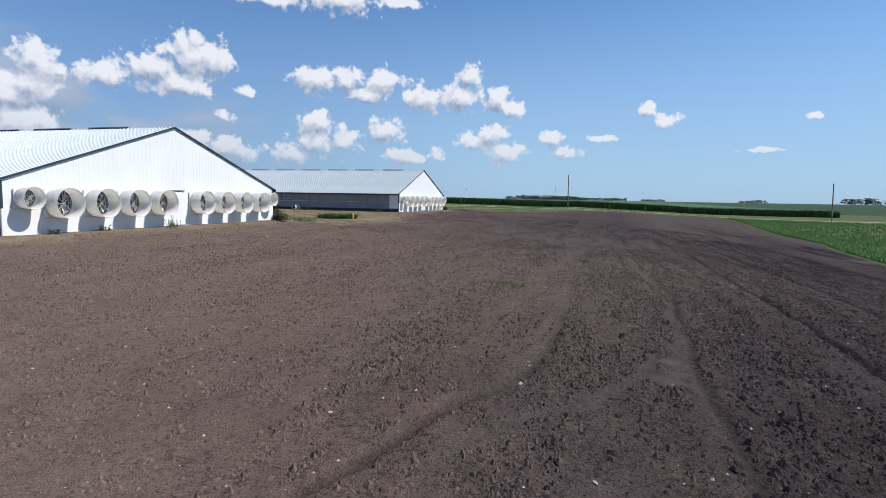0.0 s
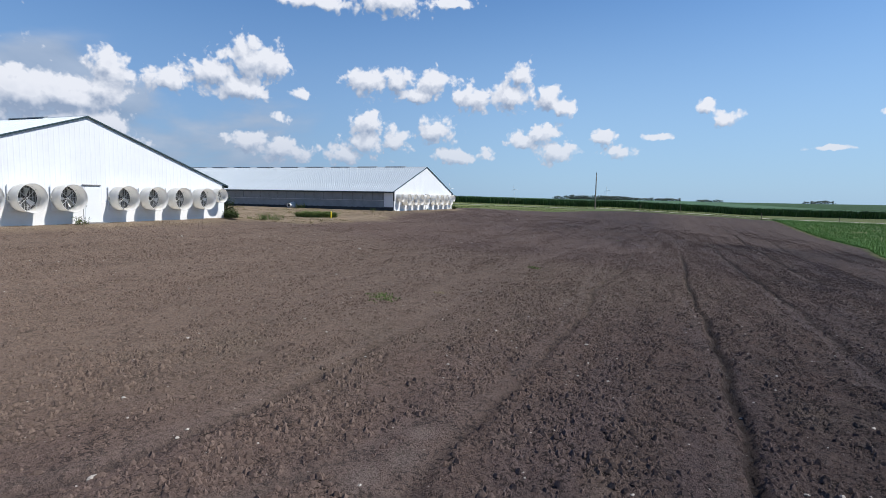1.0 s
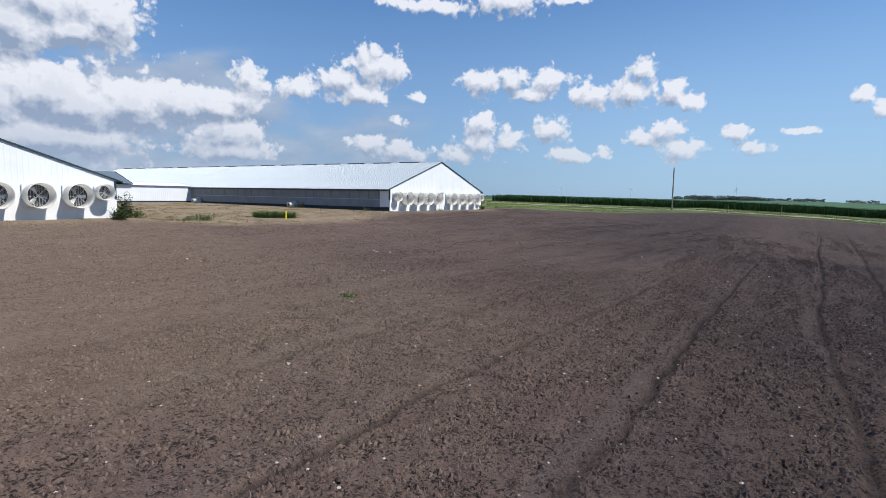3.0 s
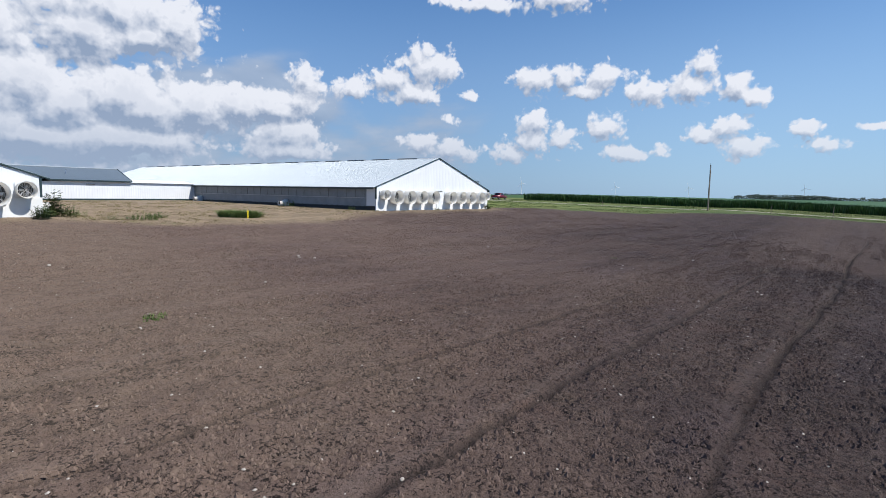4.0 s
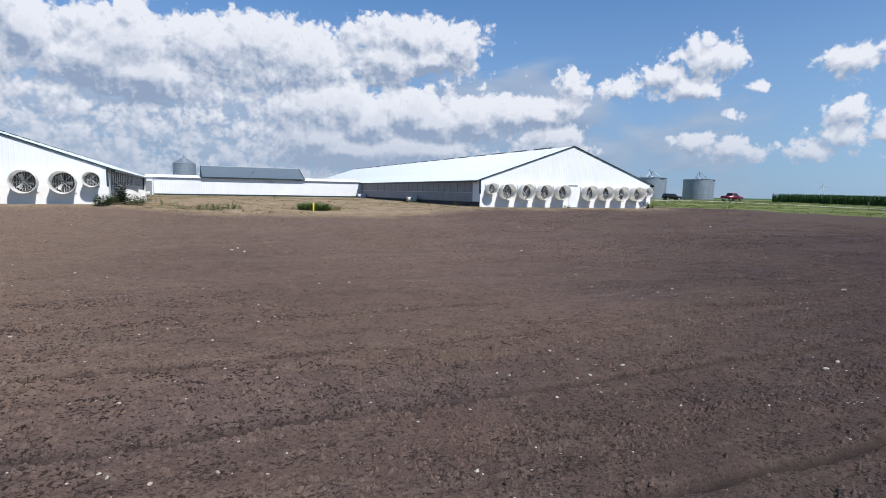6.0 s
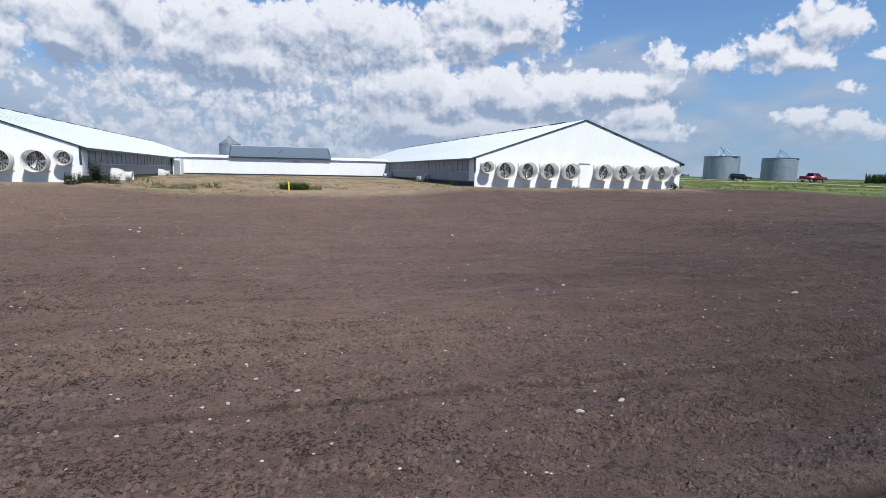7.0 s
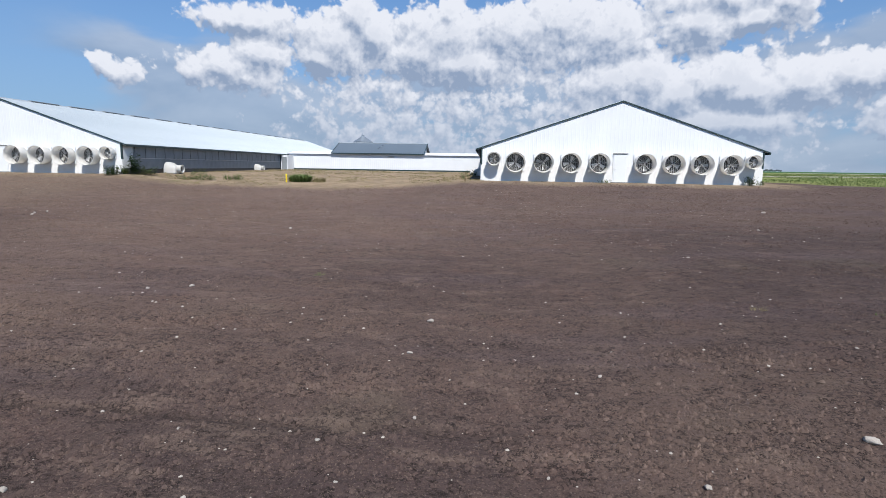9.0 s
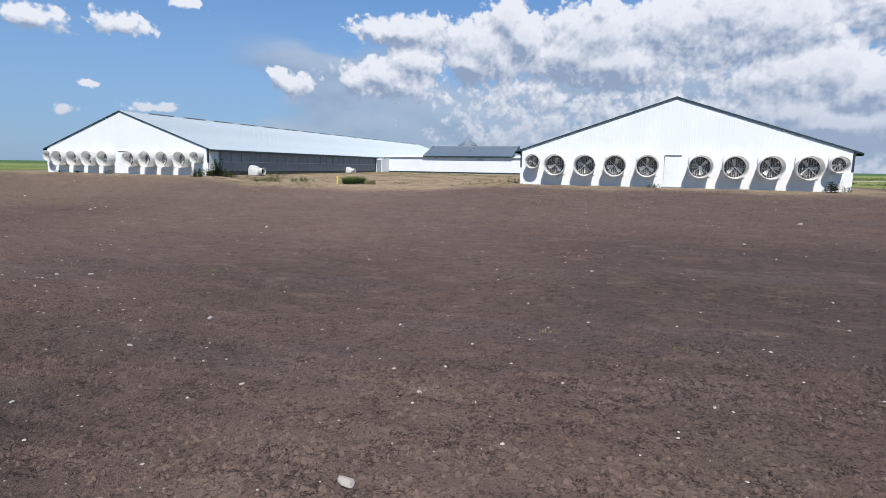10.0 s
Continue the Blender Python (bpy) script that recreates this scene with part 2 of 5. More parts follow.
RUBBER = surface("black_rubber", (0.018, 0.018, 0.018), 0.85)
GLASS = surface("dark_car_glass", (0.012, 0.015, 0.018), 0.12, spots=0.02)
RED = surface("dark_red_car_paint", (0.13, 0.008, 0.02), 0.3, 0.2, spots=0.06)
BLACK_PAINT = surface("black_car_paint", (0.012, 0.014, 0.016), 0.3, 0.2, spots=0.06)
CHROME = surface("bright_metal", (0.6, 0.6, 0.6), 0.25, 0.9, spots=0.05)
LAMP = surface("pale_lamp_glass", (0.6, 0.6, 0.58), 0.2)
HOLLOW_BLACK = surface("black_hollow_paint", (0.02, 0.02, 0.022), 0.8)

SKIRT = surface("dark_wall_foot", (0.055, 0.055, 0.055), 0.85, spots=0.2, scale=1.5)
# daylight glows through thin fibreglass
t = FIBRE.node_tree
glow = wire(t, "ShaderNodeBsdfTranslucent", ((0.86, 0.84, 0.80, 1.0),))
body = t.nodes["Principled BSDF"]
t.links.new(wire(t, "ShaderNodeMixShader", (0.5, body.outputs[0], glow.outputs[0])).outputs[0], t.nodes["Material Output"].inputs[0])


def leafy(name, low, high, scale=2.0):
    m = bpy.data.materials.new(name)
    m.use_nodes = True
    t = m.node_tree
    b = t.nodes["Principled BSDF"]
    at = wire(t, "ShaderNodeTexCoord").outputs["Object"]
    big = wire(t, "ShaderNodeTexNoise", {"Vector": at, "Scale": scale, "Detail": 4.0}).outputs[0]
    isle = wire(t, "ShaderNodeNewGeometry").outputs["Random Per Island"]
    c = blend(t, ramp(t, maths(t, "MULTIPLY_ADD", isle, 0.5, maths(t, "MULTIPLY", big, 0.7)), 0.2, 0.9), low, high)
    t.links.new(c, b.inputs["Base Color"])
    b.inputs["Roughness"].default_value = 0.65
    b.inputs["Specular IOR Level"].default_value = 0.3
    return m


WEED = leafy("weed_green", (0.04, 0.07, 0.018), (0.13, 0.17, 0.05))
DRY_WEED = leafy("dry_grass", (0.12, 0.10, 0.045), (0.26, 0.22, 0.11))
BUSH = leafy("dark_leaf_green", (0.022, 0.045, 0.014), (0.07, 0.105, 0.032))
CORN = leafy("corn_green", (0.018, 0.048, 0.016), (0.045, 0.105, 0.028), 0.3)
CROP = leafy("bright_crop_green", (0.055, 0.145, 0.026), (0.10, 0.225, 0.045), 0.25)
WOODS = leafy("far_woods", (0.016, 0.036, 0.028), (0.032, 0.06, 0.042), 0.02)

# ---- helpers for meshes ----
def link(name, bm, material, parent=None, label=""):
    me = bpy.data.meshes.new(name)
    bm.to_mesh(me)
    bm.free()
    for m in material if isinstance(material, (list, tuple)) else [material]:
        me.materials.append(m)
    ob = new(name, me)
    ob.parent = parent
    return tagged(ob, label) if label else ob


def part(name, bm, material, parent, label=""):
    """One mesh object under a thing or under a part."""
    return link(name, bm, material, parent, label)


def shared(name, mesh, parent, m=None):
    ob = new(name, mesh)
    ob.parent = parent
    if m is not None:
        ob.matrix_basis = m
    return ob


def empty(name, m, label="", category="", group="", kind=""):
    ob = new(name)
    ob.empty_display_size = 0.3
    ob.matrix_basis = m
    return tagged(ob, label, category, group, kind)


def box(bm, x0, x1, y0, y1, z0, z1, bevel=0.0):
    made = bmesh.ops.create_cube(bm, size=1.0, matrix=Matrix.LocRotScale(((x0 + x1) / 2, (y0 + y1) / 2, (z0 + z1) / 2), None, (abs(x1 - x0), abs(y1 - y0), abs(z1 - z0))))
    if bevel:
        edges = list({e for v in made["verts"] for e in v.link_edges})
        bmesh.ops.bevel(bm, geom=edges, offset=bevel, segments=1, affect="EDGES")
    return bm


def boxed(*args, **kw):
    return box(bmesh.new(), *args, **kw)


def rod(bm, a, b, r0, r1=None, n=8):
    """A tapered round bar from a to b."""
    a, b = Vector(a), Vector(b)
    turn = (b - a).to_track_quat("Z", "Y").to_matrix().to_4x4()
    bmesh.ops.create_cone(bm, cap_ends=True, segments=n, radius1=r0, radius2=r0 if r1 is None else r1, depth=(b - a).length,
                          matrix=Matrix.Translation((a + b) / 2) @ turn)
    return bm


def lathe(bm, profile, n=32, axis="Y", smooth=True):
    """Turns rows of (radius, along) round an axis; the rows close into rings of faces."""
    rings = []
    for r, s in profile:
        ring = []
        for k in range(n):
            a = 2 * math.pi * k / n
            c, d = r * math.cos(a), r * math.sin(a)
            ring.append(bm.verts.new({"Y": (c, s, d), "Z": (c, d, s), "X": (s, c, d)}[axis]))
        rings.append(ring)
    for one, two in zip(rings, rings[1:]):
        for k in range(n):
            f = bm.faces.new((one[k], one[(k + 1) % n], two[(k + 1) % n], two[k]))
            f.smooth = smooth
    bmesh.ops.recalc_face_normals(bm, faces=bm.faces[:])
    return bm


def mesh_of(name, verts, faces, material, smooth=False):
    """A mesh from numpy rows; faces all have the same number of corners."""
    verts, faces = np.asarray(verts, np.float32), np.asarray(faces, np.int32)
    me = bpy.data.meshes.new(name)
    me.vertices.add(len(verts))
    me.vertices.foreach_set("co", verts.ravel())
    n = faces.shape[1]
    me.loops.add(faces.size)
    me.loops.foreach_set("vertex_index", faces.ravel())
    me.polygons.add(len(faces))
    me.polygons.foreach_set("loop_start", np.arange(0, faces.size, n, dtype=np.int32))
    me.polygons.foreach_set("use_smooth", np.full(len(faces), smooth))
    me.update(calc_edges=True)
    me.validate()
    me.materials.append(material)
    return me


# ---- lie of the land ----
def step(a, b, x):
    t = np.clip((x - a) / (b - a), 0, 1)
    return t * t * (3 - 2 * t)


FIELD_Y = [-400, -110, -80, -53, -45, -34, -30, -20, -17, -8, -3, -0.6, 6, 37, 80, 300]
FIELD_Z = [-1.5, -3.0, -3.2, -3.1, -2.9, -2.48, -2.4, -1.88, -1.7, -0.85, -0.3, -0.04, 0.0, 0.2, 0.3, 0]
EAST_Y = [-400, -110, -75, -52, -19, 33, 65, 110, 300]
EAST_Z = [-0.5, -2.1, -2.0, -1.7, -0.47, 0.4, 0.65, 0.6, 0]


def land(x, y):
    """Height of the ground without its fine relief."""
    x, y = np.asarray(x, float), np.asarray(y, float)
    a, b = np.interp(y, FIELD_Y, FIELD_Z), np.interp(y, EAST_Y, EAST_Z)
    z = a + (b - a) * step(24, 66, x)
    yard = step(-30, -24, x) * (1 - step(-7, -1, x))
    z = z + 0.42 * (1 - step(-48, -8, x)) * step(-14, -26, y) * step(-60, -46, y) + 0.28 * step(0, 10, x) * step(-12, -20, y) * step(-60, -44, y)
    z = z - 0.42 * yard * np.exp(-(((y - 1.5) / 9.0) ** 2))
    far = np.hypot(x - 20, y)
    return z * (1 - step(150, 420, far))


def hashed(i, j, seed):
    h = (i * 374761393 + j * 668265263 + seed * 974634777) & 0xFFFFFFFF
    h = ((h ^ (h >> 13)) * 1274126177) & 0xFFFFFFFF
    return ((h ^ (h >> 16)) & 0xFFFF) / 65535.0


def value_noise(x, y, seed=0):
    i, j = np.floor(x).astype(np.int64), np.floor(y).astype(np.int64)
    u, v = x - i, y - j
    u, v = u * u * (3 - 2 * u), v * v * (3 - 2 * v)
    a, b, c, d = hashed(i, j, seed), hashed(i + 1, j, seed), hashed(i, j + 1, seed), hashed(i + 1, j + 1, seed)
    return (a * (1 - u) + b * u) * (1 - v) + (c * (1 - u) + d * u) * v


def fractal(x, y, scale, octaves=4, seed=0):
    out, amp, total = 0, 1.0, 0.0
    for k in range(octaves):
        out, total = out + amp * value_noise(x * scale * 2**k, y * scale * 2**k, seed + k), total + amp
        amp *= 0.55
    return out / total


# washed tracks along the field, about 3.8 m apart: line, strength
RILLS = (
    ([-75, -64.6, -63, -60.8, -59.3, -56.3, -50, -40, -30], [-21.0, -22.6, -23.1, -23.8, -24.6, -25.1, -25.3, -25.3, -25.6], 0.75, -70, -38),
    ([-75, -62, -56, -50, -45, -40, -31, -12, 27], [-28.2, -28.5, -28.6, -29.0, -29.35, -29.05, -29.8, -30.1, -30.5], 0.6, -75, 0),
    ([-64.1, -62.7, -61.1, -59.8, -58.3, -56.2, -53.6, -50.1], [-24.1, -24.2, -24.9, -26.2, -26.9, -27.7, -28.4, -28.9], 0.45, -66, -50),
    ([-75, -55, -48, -44, -36, -25, -10, 12, 45], [-32.7, -32.9, -33.1, -33.1, -33.0, -33.4, -33.6, -34.0, -34.8], 1.0, -75, -8),
    ([-75, -48, -44, -40, -35, -26, -9, 5, 41], [-36.2, -36.5, -36.6, -36.75, -36.7, -36.6, -36.9, -37.2, -37.7], 1.0, -75, 6),
    ([-75, -36, -30, -24, -15, -8, 6, 30, 45], [-40.4, -40.4, -40.2, -40.15, -40.6, -40.9, -41.0, -41.9, -42.0], 0.9, -75, 40),
    ([-75, -22, -13, 4, 38], [-43.3, -43.3, -43.3, -44.0, -45.0], 0.8, -75, 45),
    ([-75, 40], [-47.8, -48.6], 0.5, -75, 45),
)


def track_line(k, x):
    px_, py_ = RILLS[k][:2]
    return np.interp(x, px_, py_) + 0.12 * (fractal(x, x * 0 + 7.3 * k, 0.16, 3, 40 + k) - 0.5) + 0.16 * (value_noise(x * 0.8, x * 0 + k, 60 + k) - 0.5)


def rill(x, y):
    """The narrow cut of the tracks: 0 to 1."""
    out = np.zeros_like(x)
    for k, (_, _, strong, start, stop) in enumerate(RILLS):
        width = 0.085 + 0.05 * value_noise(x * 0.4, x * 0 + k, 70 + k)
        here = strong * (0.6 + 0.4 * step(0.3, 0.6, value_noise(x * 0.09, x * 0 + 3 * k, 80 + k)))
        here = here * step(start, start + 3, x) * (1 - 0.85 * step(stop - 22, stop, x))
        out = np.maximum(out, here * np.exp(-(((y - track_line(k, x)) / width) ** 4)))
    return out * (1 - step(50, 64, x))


PALE = ((-56.9, -28.1, 0.32), (-57.6, -27.8, 0.3), (-56.0, -28.0, 0.25), (-14.5, -48.6, 1.2))


def smear(x, y):
    """Packed smoother wheelings beside the tracks, and dried puddles: 0 to 1."""
    out = np.zeros_like(x)
    for k in range(len(RILLS)):
        out = np.maximum(out, 0.4 * np.exp(-(((y - track_line(k, x) - 0.36) / 0.17) ** 2)) * step(0.35, 0.6, value_noise(x * 0.12, x * 0 + k, 90 + k)))
    out = out * (1 - step(-34, -16, x) * step(-40, -36, y))
    branch = step(-67, -64, x) * (1 - step(-57, -53, x))
    out = np.maximum(out, 0.45 * branch * np.exp(-(((y - track_line(2, x)) / 0.24) ** 4)))
    out = np.maximum(out, 0.35 * step(-63, -60, x) * (1 - step(-50, -44, x)) * np.exp(-(((y - track_line(1, x) - 0.25) / 0.22) ** 4)))
    out = np.maximum(out, 0.4 * branch * np.exp(-(((y - track_line(0, x) - 0.15) / 0.2) ** 4)))
    for a, b, w in PALE:
        out = np.maximum(out, 1.3 * np.exp(-(((x - a) / (1.4 * w)) ** 2 + ((y - b) / w) ** 2)))
    return out


def yard_edge(x):
    """The line where the tilled soil ends before the barns."""
    return np.interp(x, [-90, -60, -30, -26, -22, -17.5, -11, -4, 1, 22, 26], [-1.3, -1.4, -1.2, -1.8, -3.0, -3.7, -3.7, -1.8, -1.4, -1.4, -0.6])


def south_edge(x):
    """The line where the tilled soil ends before the green crop."""
    return np.interp(x, [-40, -20, 1, 8, 30, 65], [-47.5, -48.8, -51.6, -53.0, -53.6, -53.6])


def roughness(x, y):
    """How cloddy the soil is: rough in the west and south, raked smooth before the gables."""
    a = (1 - step(-38, -8, x)) * 0.5 + 0.5
    bands = fractal(x * 0.12, y, 0.7, 3, 5)
    return np.clip(a * (0.5 + 0.6 * step(-20, -34, y)) * (0.3 + 1.4 * bands), 0.12, 1.2)


def soil_darkness(x, y):
    """How dark the soil is: moist ground, and self-shading of rough clods painted in."""
    return (0.22 + 0.40 * step(-16, -42, y) + 0.32 * (1 - step(-52, -22, x)) * step(-22, -40, y) - 0.30 * step(-45, -15, x) * step(-18, -38, y) + 0.12 * (1 - step(-62, -50, x)) * step(-20, -25, y) - 0.12 * (1 - step(-46, -20, x)) * step(-34, -26, y) - 0.22 * step(-60, -54, x) * (1 - step(-36, -26, x))
            + 0.34 * step(-33, -39, y) * step(-38, -28, x) * (1 - step(-1, 5, x)) - 0.2 * step(-48, -42, x) * (1 - step(-34, -28, x)) * step(-24, -30, y) * (1 - step(-34, -38, y))
            + 0.2 * step(-14, -7, x) * (1 - step(-1, 5, x)) * step(-20, -27, y)
            + 0.28 * step(-10, 2, x) + 0.2 * step(2, 8, x) * step(-14, -22, y) * (1 - step(-30, -35, y)) - 0.1 * step(-22, -6, y) + 0.14 * step(-30, -24, x) * step(-34, -28, y) + 0.2 * (1 - step(-54, -44, x)) * step(-23, -30, y) - 0.2 * step(-10, 6, x) * (1 - step(-38, -33, y)))


def masks(x, y):
    n = fractal(x, y, 0.35, 4, 11) - 0.5
    pad = step(-2.2, 1.4, y - yard_edge(x) + 2.6 * n) * (1 - step(23.5, 25.5, x + 2 * n)) * (1 - step(58, 72, -x + 6 * n))
    east = step(-1.0, 0.8, x - 62.5 + 4.0 * n - 0.05 * (y + 19)) * step(-66, -60, y + 3 * n)
    north = step(-0.8, 0.8, y - np.interp(x, [22, 26, 29, 36, 44, 52, 60], [14, 10, 3, -1.5, -7, -16, -26]) + 3 * n) * step(23, 25.5, x + n)
    west = step(57, 64, -x + 5 * n) * step(-4, 3, y + 4 * n)
    south = step(-0.5, 0.5, south_edge(x) - y + 0.8 * n)
    behind = step(80, 84, y + n)
    grass = np.clip(np.maximum.reduce([east, north, west, south, behind, step(110, 125, np.abs(x)), step(95, 100, y)]), 0, 1)
    return pad * (1 - grass), grass


def lines(*spans):
    out = []
    for a, b, s in spans:
        out.append(np.arange(a, b, s))
    return np.concatenate(out)


def far_lines(start, stop, n):
    return np.sign(start) * np.geomspace(abs(start), abs(stop), n)


xs = np.concatenate([far_lines(-122, -4600, 22)[::-1], lines((-120, -66, 1.0), (-66, 18, 0.12), (18, 70, 0.4), (70, 130, 2.0)), far_lines(132, 4600, 26)])
ys = np.concatenate([far_lines(-92, -4600, 22)[::-1], lines((-90, -56, 1.0), (-56, -48, 0.3), (-48, -22, 0.09), (-22, -12, 0.15), (-12, 10, 0.3), (10, 90, 1.0)), far_lines(92, 4600, 26)])
GX, GY = np.meshgrid(xs, ys)
PAD, GRASS = masks(GX, GY)
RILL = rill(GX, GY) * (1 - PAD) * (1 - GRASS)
SMEAR = smear(GX, GY) * (1 - PAD) * (1 - GRASS)
near = step(-75, -66, GX) * (1 - step(18, 60, GX)) * step(-56, -46, GY)
bare = (1 - PAD) * (1 - GRASS) * (1 - 0.8 * SMEAR)
clod = np.abs(fractal(GX, GY, 2.6, 3, 21) - 0.5) * 2
ROUGH = roughness(GX, GY)
JITTER = np.random.default_rng(3).uniform(-1, 1, GX.shape)
GZ = land(GX, GY) + near * ((fractal(GX, GY, 0.3, 3, 3) - 0.5) * 0.07 + bare * ROUGH * (0.12 * (fractal(GX, GY, 1.8, 3, 9) - 0.5) + 0.07 * (clod - 0.4) + 0.028 * JITTER) - 0.15 * RILL
                                - 0.03 * SMEAR + PAD * 0.05 * (fractal(GX, GY, 1.2, 3, 31) - 0.5))
nx, ny = len(xs), len(ys)
I = np.arange(nx * ny).reshape(ny, nx)
quads = np.stack([I[:-1, :-1], I[:-1, 1:], I[1:, 1:], I[1:, :-1]], -1).reshape(-1, 4)


def ground_material():
    m = bpy.data.materials.new("soil_and_grass")
    m.use_nodes = True
    t = m.node_tree
    b = t.nodes["Principled BSDF"]
    at = wire(t, "ShaderNodeTexCoord").outputs["Object"]
    attr = {k: wire(t, "ShaderNodeAttribute", reads=k).outputs["Fac"] for k in ("pad", "grass", "darkness", "track", "smear", "rough")}

    def n(scale, detail=4.0, rough=0.6):
        return wire(t, "ShaderNodeTexNoise", {"Vector": at, "Scale": scale, "Detail": detail, "Roughness": rough}).outputs[0]

    wide, mid, small, tiny = n(0.12), n(0.9, 5.0), n(8.0, 4.0, 0.62), n(34.0, 3.0)
    dry, dark_soil = (0.178, 0.124, 0.099), (0.058, 0.041, 0.040)
    # darker soil tone: moisture plus clod shading held in the colour
    darkness = maths(t, "ADD", attr["darkness"], maths(t, "MULTIPLY_ADD", wide, 0.6, -0.3))
    darkness = maths(t, "ADD", darkness, maths(t, "MULTIPLY_ADD", mid, 0.45, -0.22))
    soil = blend(t, ramp(t, darkness, -0.15, 1.0, smooth=False), dry, dark_soil)
    soil = blend(t, maths(t, "MULTIPLY", ramp(t, n(0.5, 3.0), 0.5, 0.75), 0.2), soil, (0.14, 0.08, 0.065))
    soil = blend(t, maths(t, "MULTIPLY", ramp(t, n(0.33, 3.0), 0.56, 0.78), 0.2), soil, (0.115, 0.105, 0.07))
    soil = blend(t, maths(t, "MULTIPLY", ramp(t, wire(t, "ShaderNodeTexNoise", {"Vector": wire(t, "ShaderNodeVectorMath", (at, (0.12, 0.5, 1.0)), operation="MULTIPLY").outputs[0], "Scale": 1.0, "Detail": 3.0}).outputs[0], 0.5, 0.66), maths(t, "MULTIPLY", ramp(t, attr["darkness"], 0.1, 0.6), 0.4)), soil, (0.088, 0.066, 0.072))
    grain = wire(t, "ShaderNodeVectorMath", (at, (0.8, 2.0, 1.0)), operation="MULTIPLY").outputs[0]
    combed = wire(t, "ShaderNodeTexNoise", {"Vector": grain, "Scale": 1.0, "Detail": 5.0, "Roughness": 0.65}).outputs[0]
    soil = blend(t, maths(t, "MULTIPLY", ramp(t, combed, 0.52, 0.68), 0.28), soil, (0.21, 0.155, 0.125))
    soil = blend(t, maths(t, "MULTIPLY", ramp(t, combed, 0.47, 0.34), 0.35), soil, (0.075, 0.052, 0.047))
    # dark flecks: the shade among small clods, put into the soil colour
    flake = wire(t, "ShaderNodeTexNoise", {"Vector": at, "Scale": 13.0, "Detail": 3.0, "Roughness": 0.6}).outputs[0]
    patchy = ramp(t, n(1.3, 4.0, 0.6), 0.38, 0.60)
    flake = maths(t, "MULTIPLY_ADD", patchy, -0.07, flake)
    fleck_shade = maths(t, "MULTIPLY", ramp(t, flake, 0.40, 0.35), maths(t, "MULTIPLY_ADD", attr["rough"], 1.3, -0.25, clamp=True), clamp=True)
    soil = blend(t, fleck_shade, soil, (0.018, 0.013, 0.012))
    # thin dark veins: shadowed crevices drawn in colour, not cut into the mesh
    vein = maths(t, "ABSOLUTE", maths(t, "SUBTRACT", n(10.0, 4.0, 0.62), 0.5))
    crevice_shade = maths(t, "MULTIPLY", ramp(t, vein, 0.045, 0.014), ramp(t, n(5.5, 3.0, 0.6), 0.48, 0.56))
    crevice_shade = maths(t, "MULTIPLY", crevice_shade, maths(t, "MULTIPLY_ADD", patchy, 0.55, 0.45))
    crevice_shade = maths(t, "MULTIPLY", crevice_shade, ramp(t, attr["rough"], -0.4, 0.1))
    soil = blend(t, crevice_shade, soil, (0.016, 0.012, 0.011))
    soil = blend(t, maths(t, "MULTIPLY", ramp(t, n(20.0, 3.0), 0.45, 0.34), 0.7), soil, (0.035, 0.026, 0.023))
    soil = blend(t, maths(t, "MULTIPLY", ramp(t, tiny, 0.56, 0.70), 0.42), soil, (0.25, 0.19, 0.155))
    soil = blend(t, maths(t, "MULTIPLY", attr["smear"], 0.35), soil, (0.20, 0.16, 0.14))
    # bottoms of the cuts: moist soil, with the shade inside them painted too
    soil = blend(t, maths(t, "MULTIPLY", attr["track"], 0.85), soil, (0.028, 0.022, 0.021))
    soil = blend(t, maths(t, "MULTIPLY", ramp(t, attr["darkness"], 0.35, -0.05), 0.3), soil, (0.135, 0.107, 0.078))
    pad = blend(t, ramp(t, mid, 0.3, 0.7), (0.27, 0.205, 0.14), (0.17, 0.13, 0.09))
    pad = blend(t, maths(t, "MULTIPLY", ramp(t, n(0.7, 6.0, 0.7), 0.56, 0.70), 0.6), pad, (0.14, 0.14, 0.06))
    pad = blend(t, maths(t, "MULTIPLY", ramp(t, small, 0.45, 0.3), 0.4), pad, (0.09, 0.07, 0.05))
    green = blend(t, ramp(t, n(0.18, 4.0), 0.28, 0.56), (0.085, 0.135, 0.032), (0.185, 0.20, 0.07))
    green = blend(t, maths(t, "MULTIPLY", ramp(t, n(1.5, 5.0), 0.5, 0.7), 0.55), green, (0.05, 0.085, 0.022))
    green = blend(t, maths(t, "MULTIPLY", ramp(t, n(0.02, 3.0), 0.45, 0.6), 0.4), green, (0.04, 0.10, 0.035))
    green = blend(t, ramp(t, attr["darkness"], 1.6, 2.6), green, (0.045, 0.095, 0.035))
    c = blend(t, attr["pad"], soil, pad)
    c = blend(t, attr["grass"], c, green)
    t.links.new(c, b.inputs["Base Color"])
    b.inputs["Roughness"].default_value = 0.92
    b.inputs["Diffuse Roughness"].default_value = 1.0
    b.inputs["Specular IOR Level"].default_value = 0.15
    relief = maths(t, "ADD", maths(t, "MULTIPLY", n(9.0, 6.0, 0.75), 1.0), maths(t, "MULTIPLY", n(30.0, 4.0), 0.5))
    how = maths(t, "MULTIPLY_ADD", attr["rough"], 0.6, 0.7, clamp=True)
    t.links.new(wire(t, "ShaderNodeBump", {"Strength": how, "Distance": 0.11, "Height": relief}).outputs[0], b.inputs["Normal"])
    return m


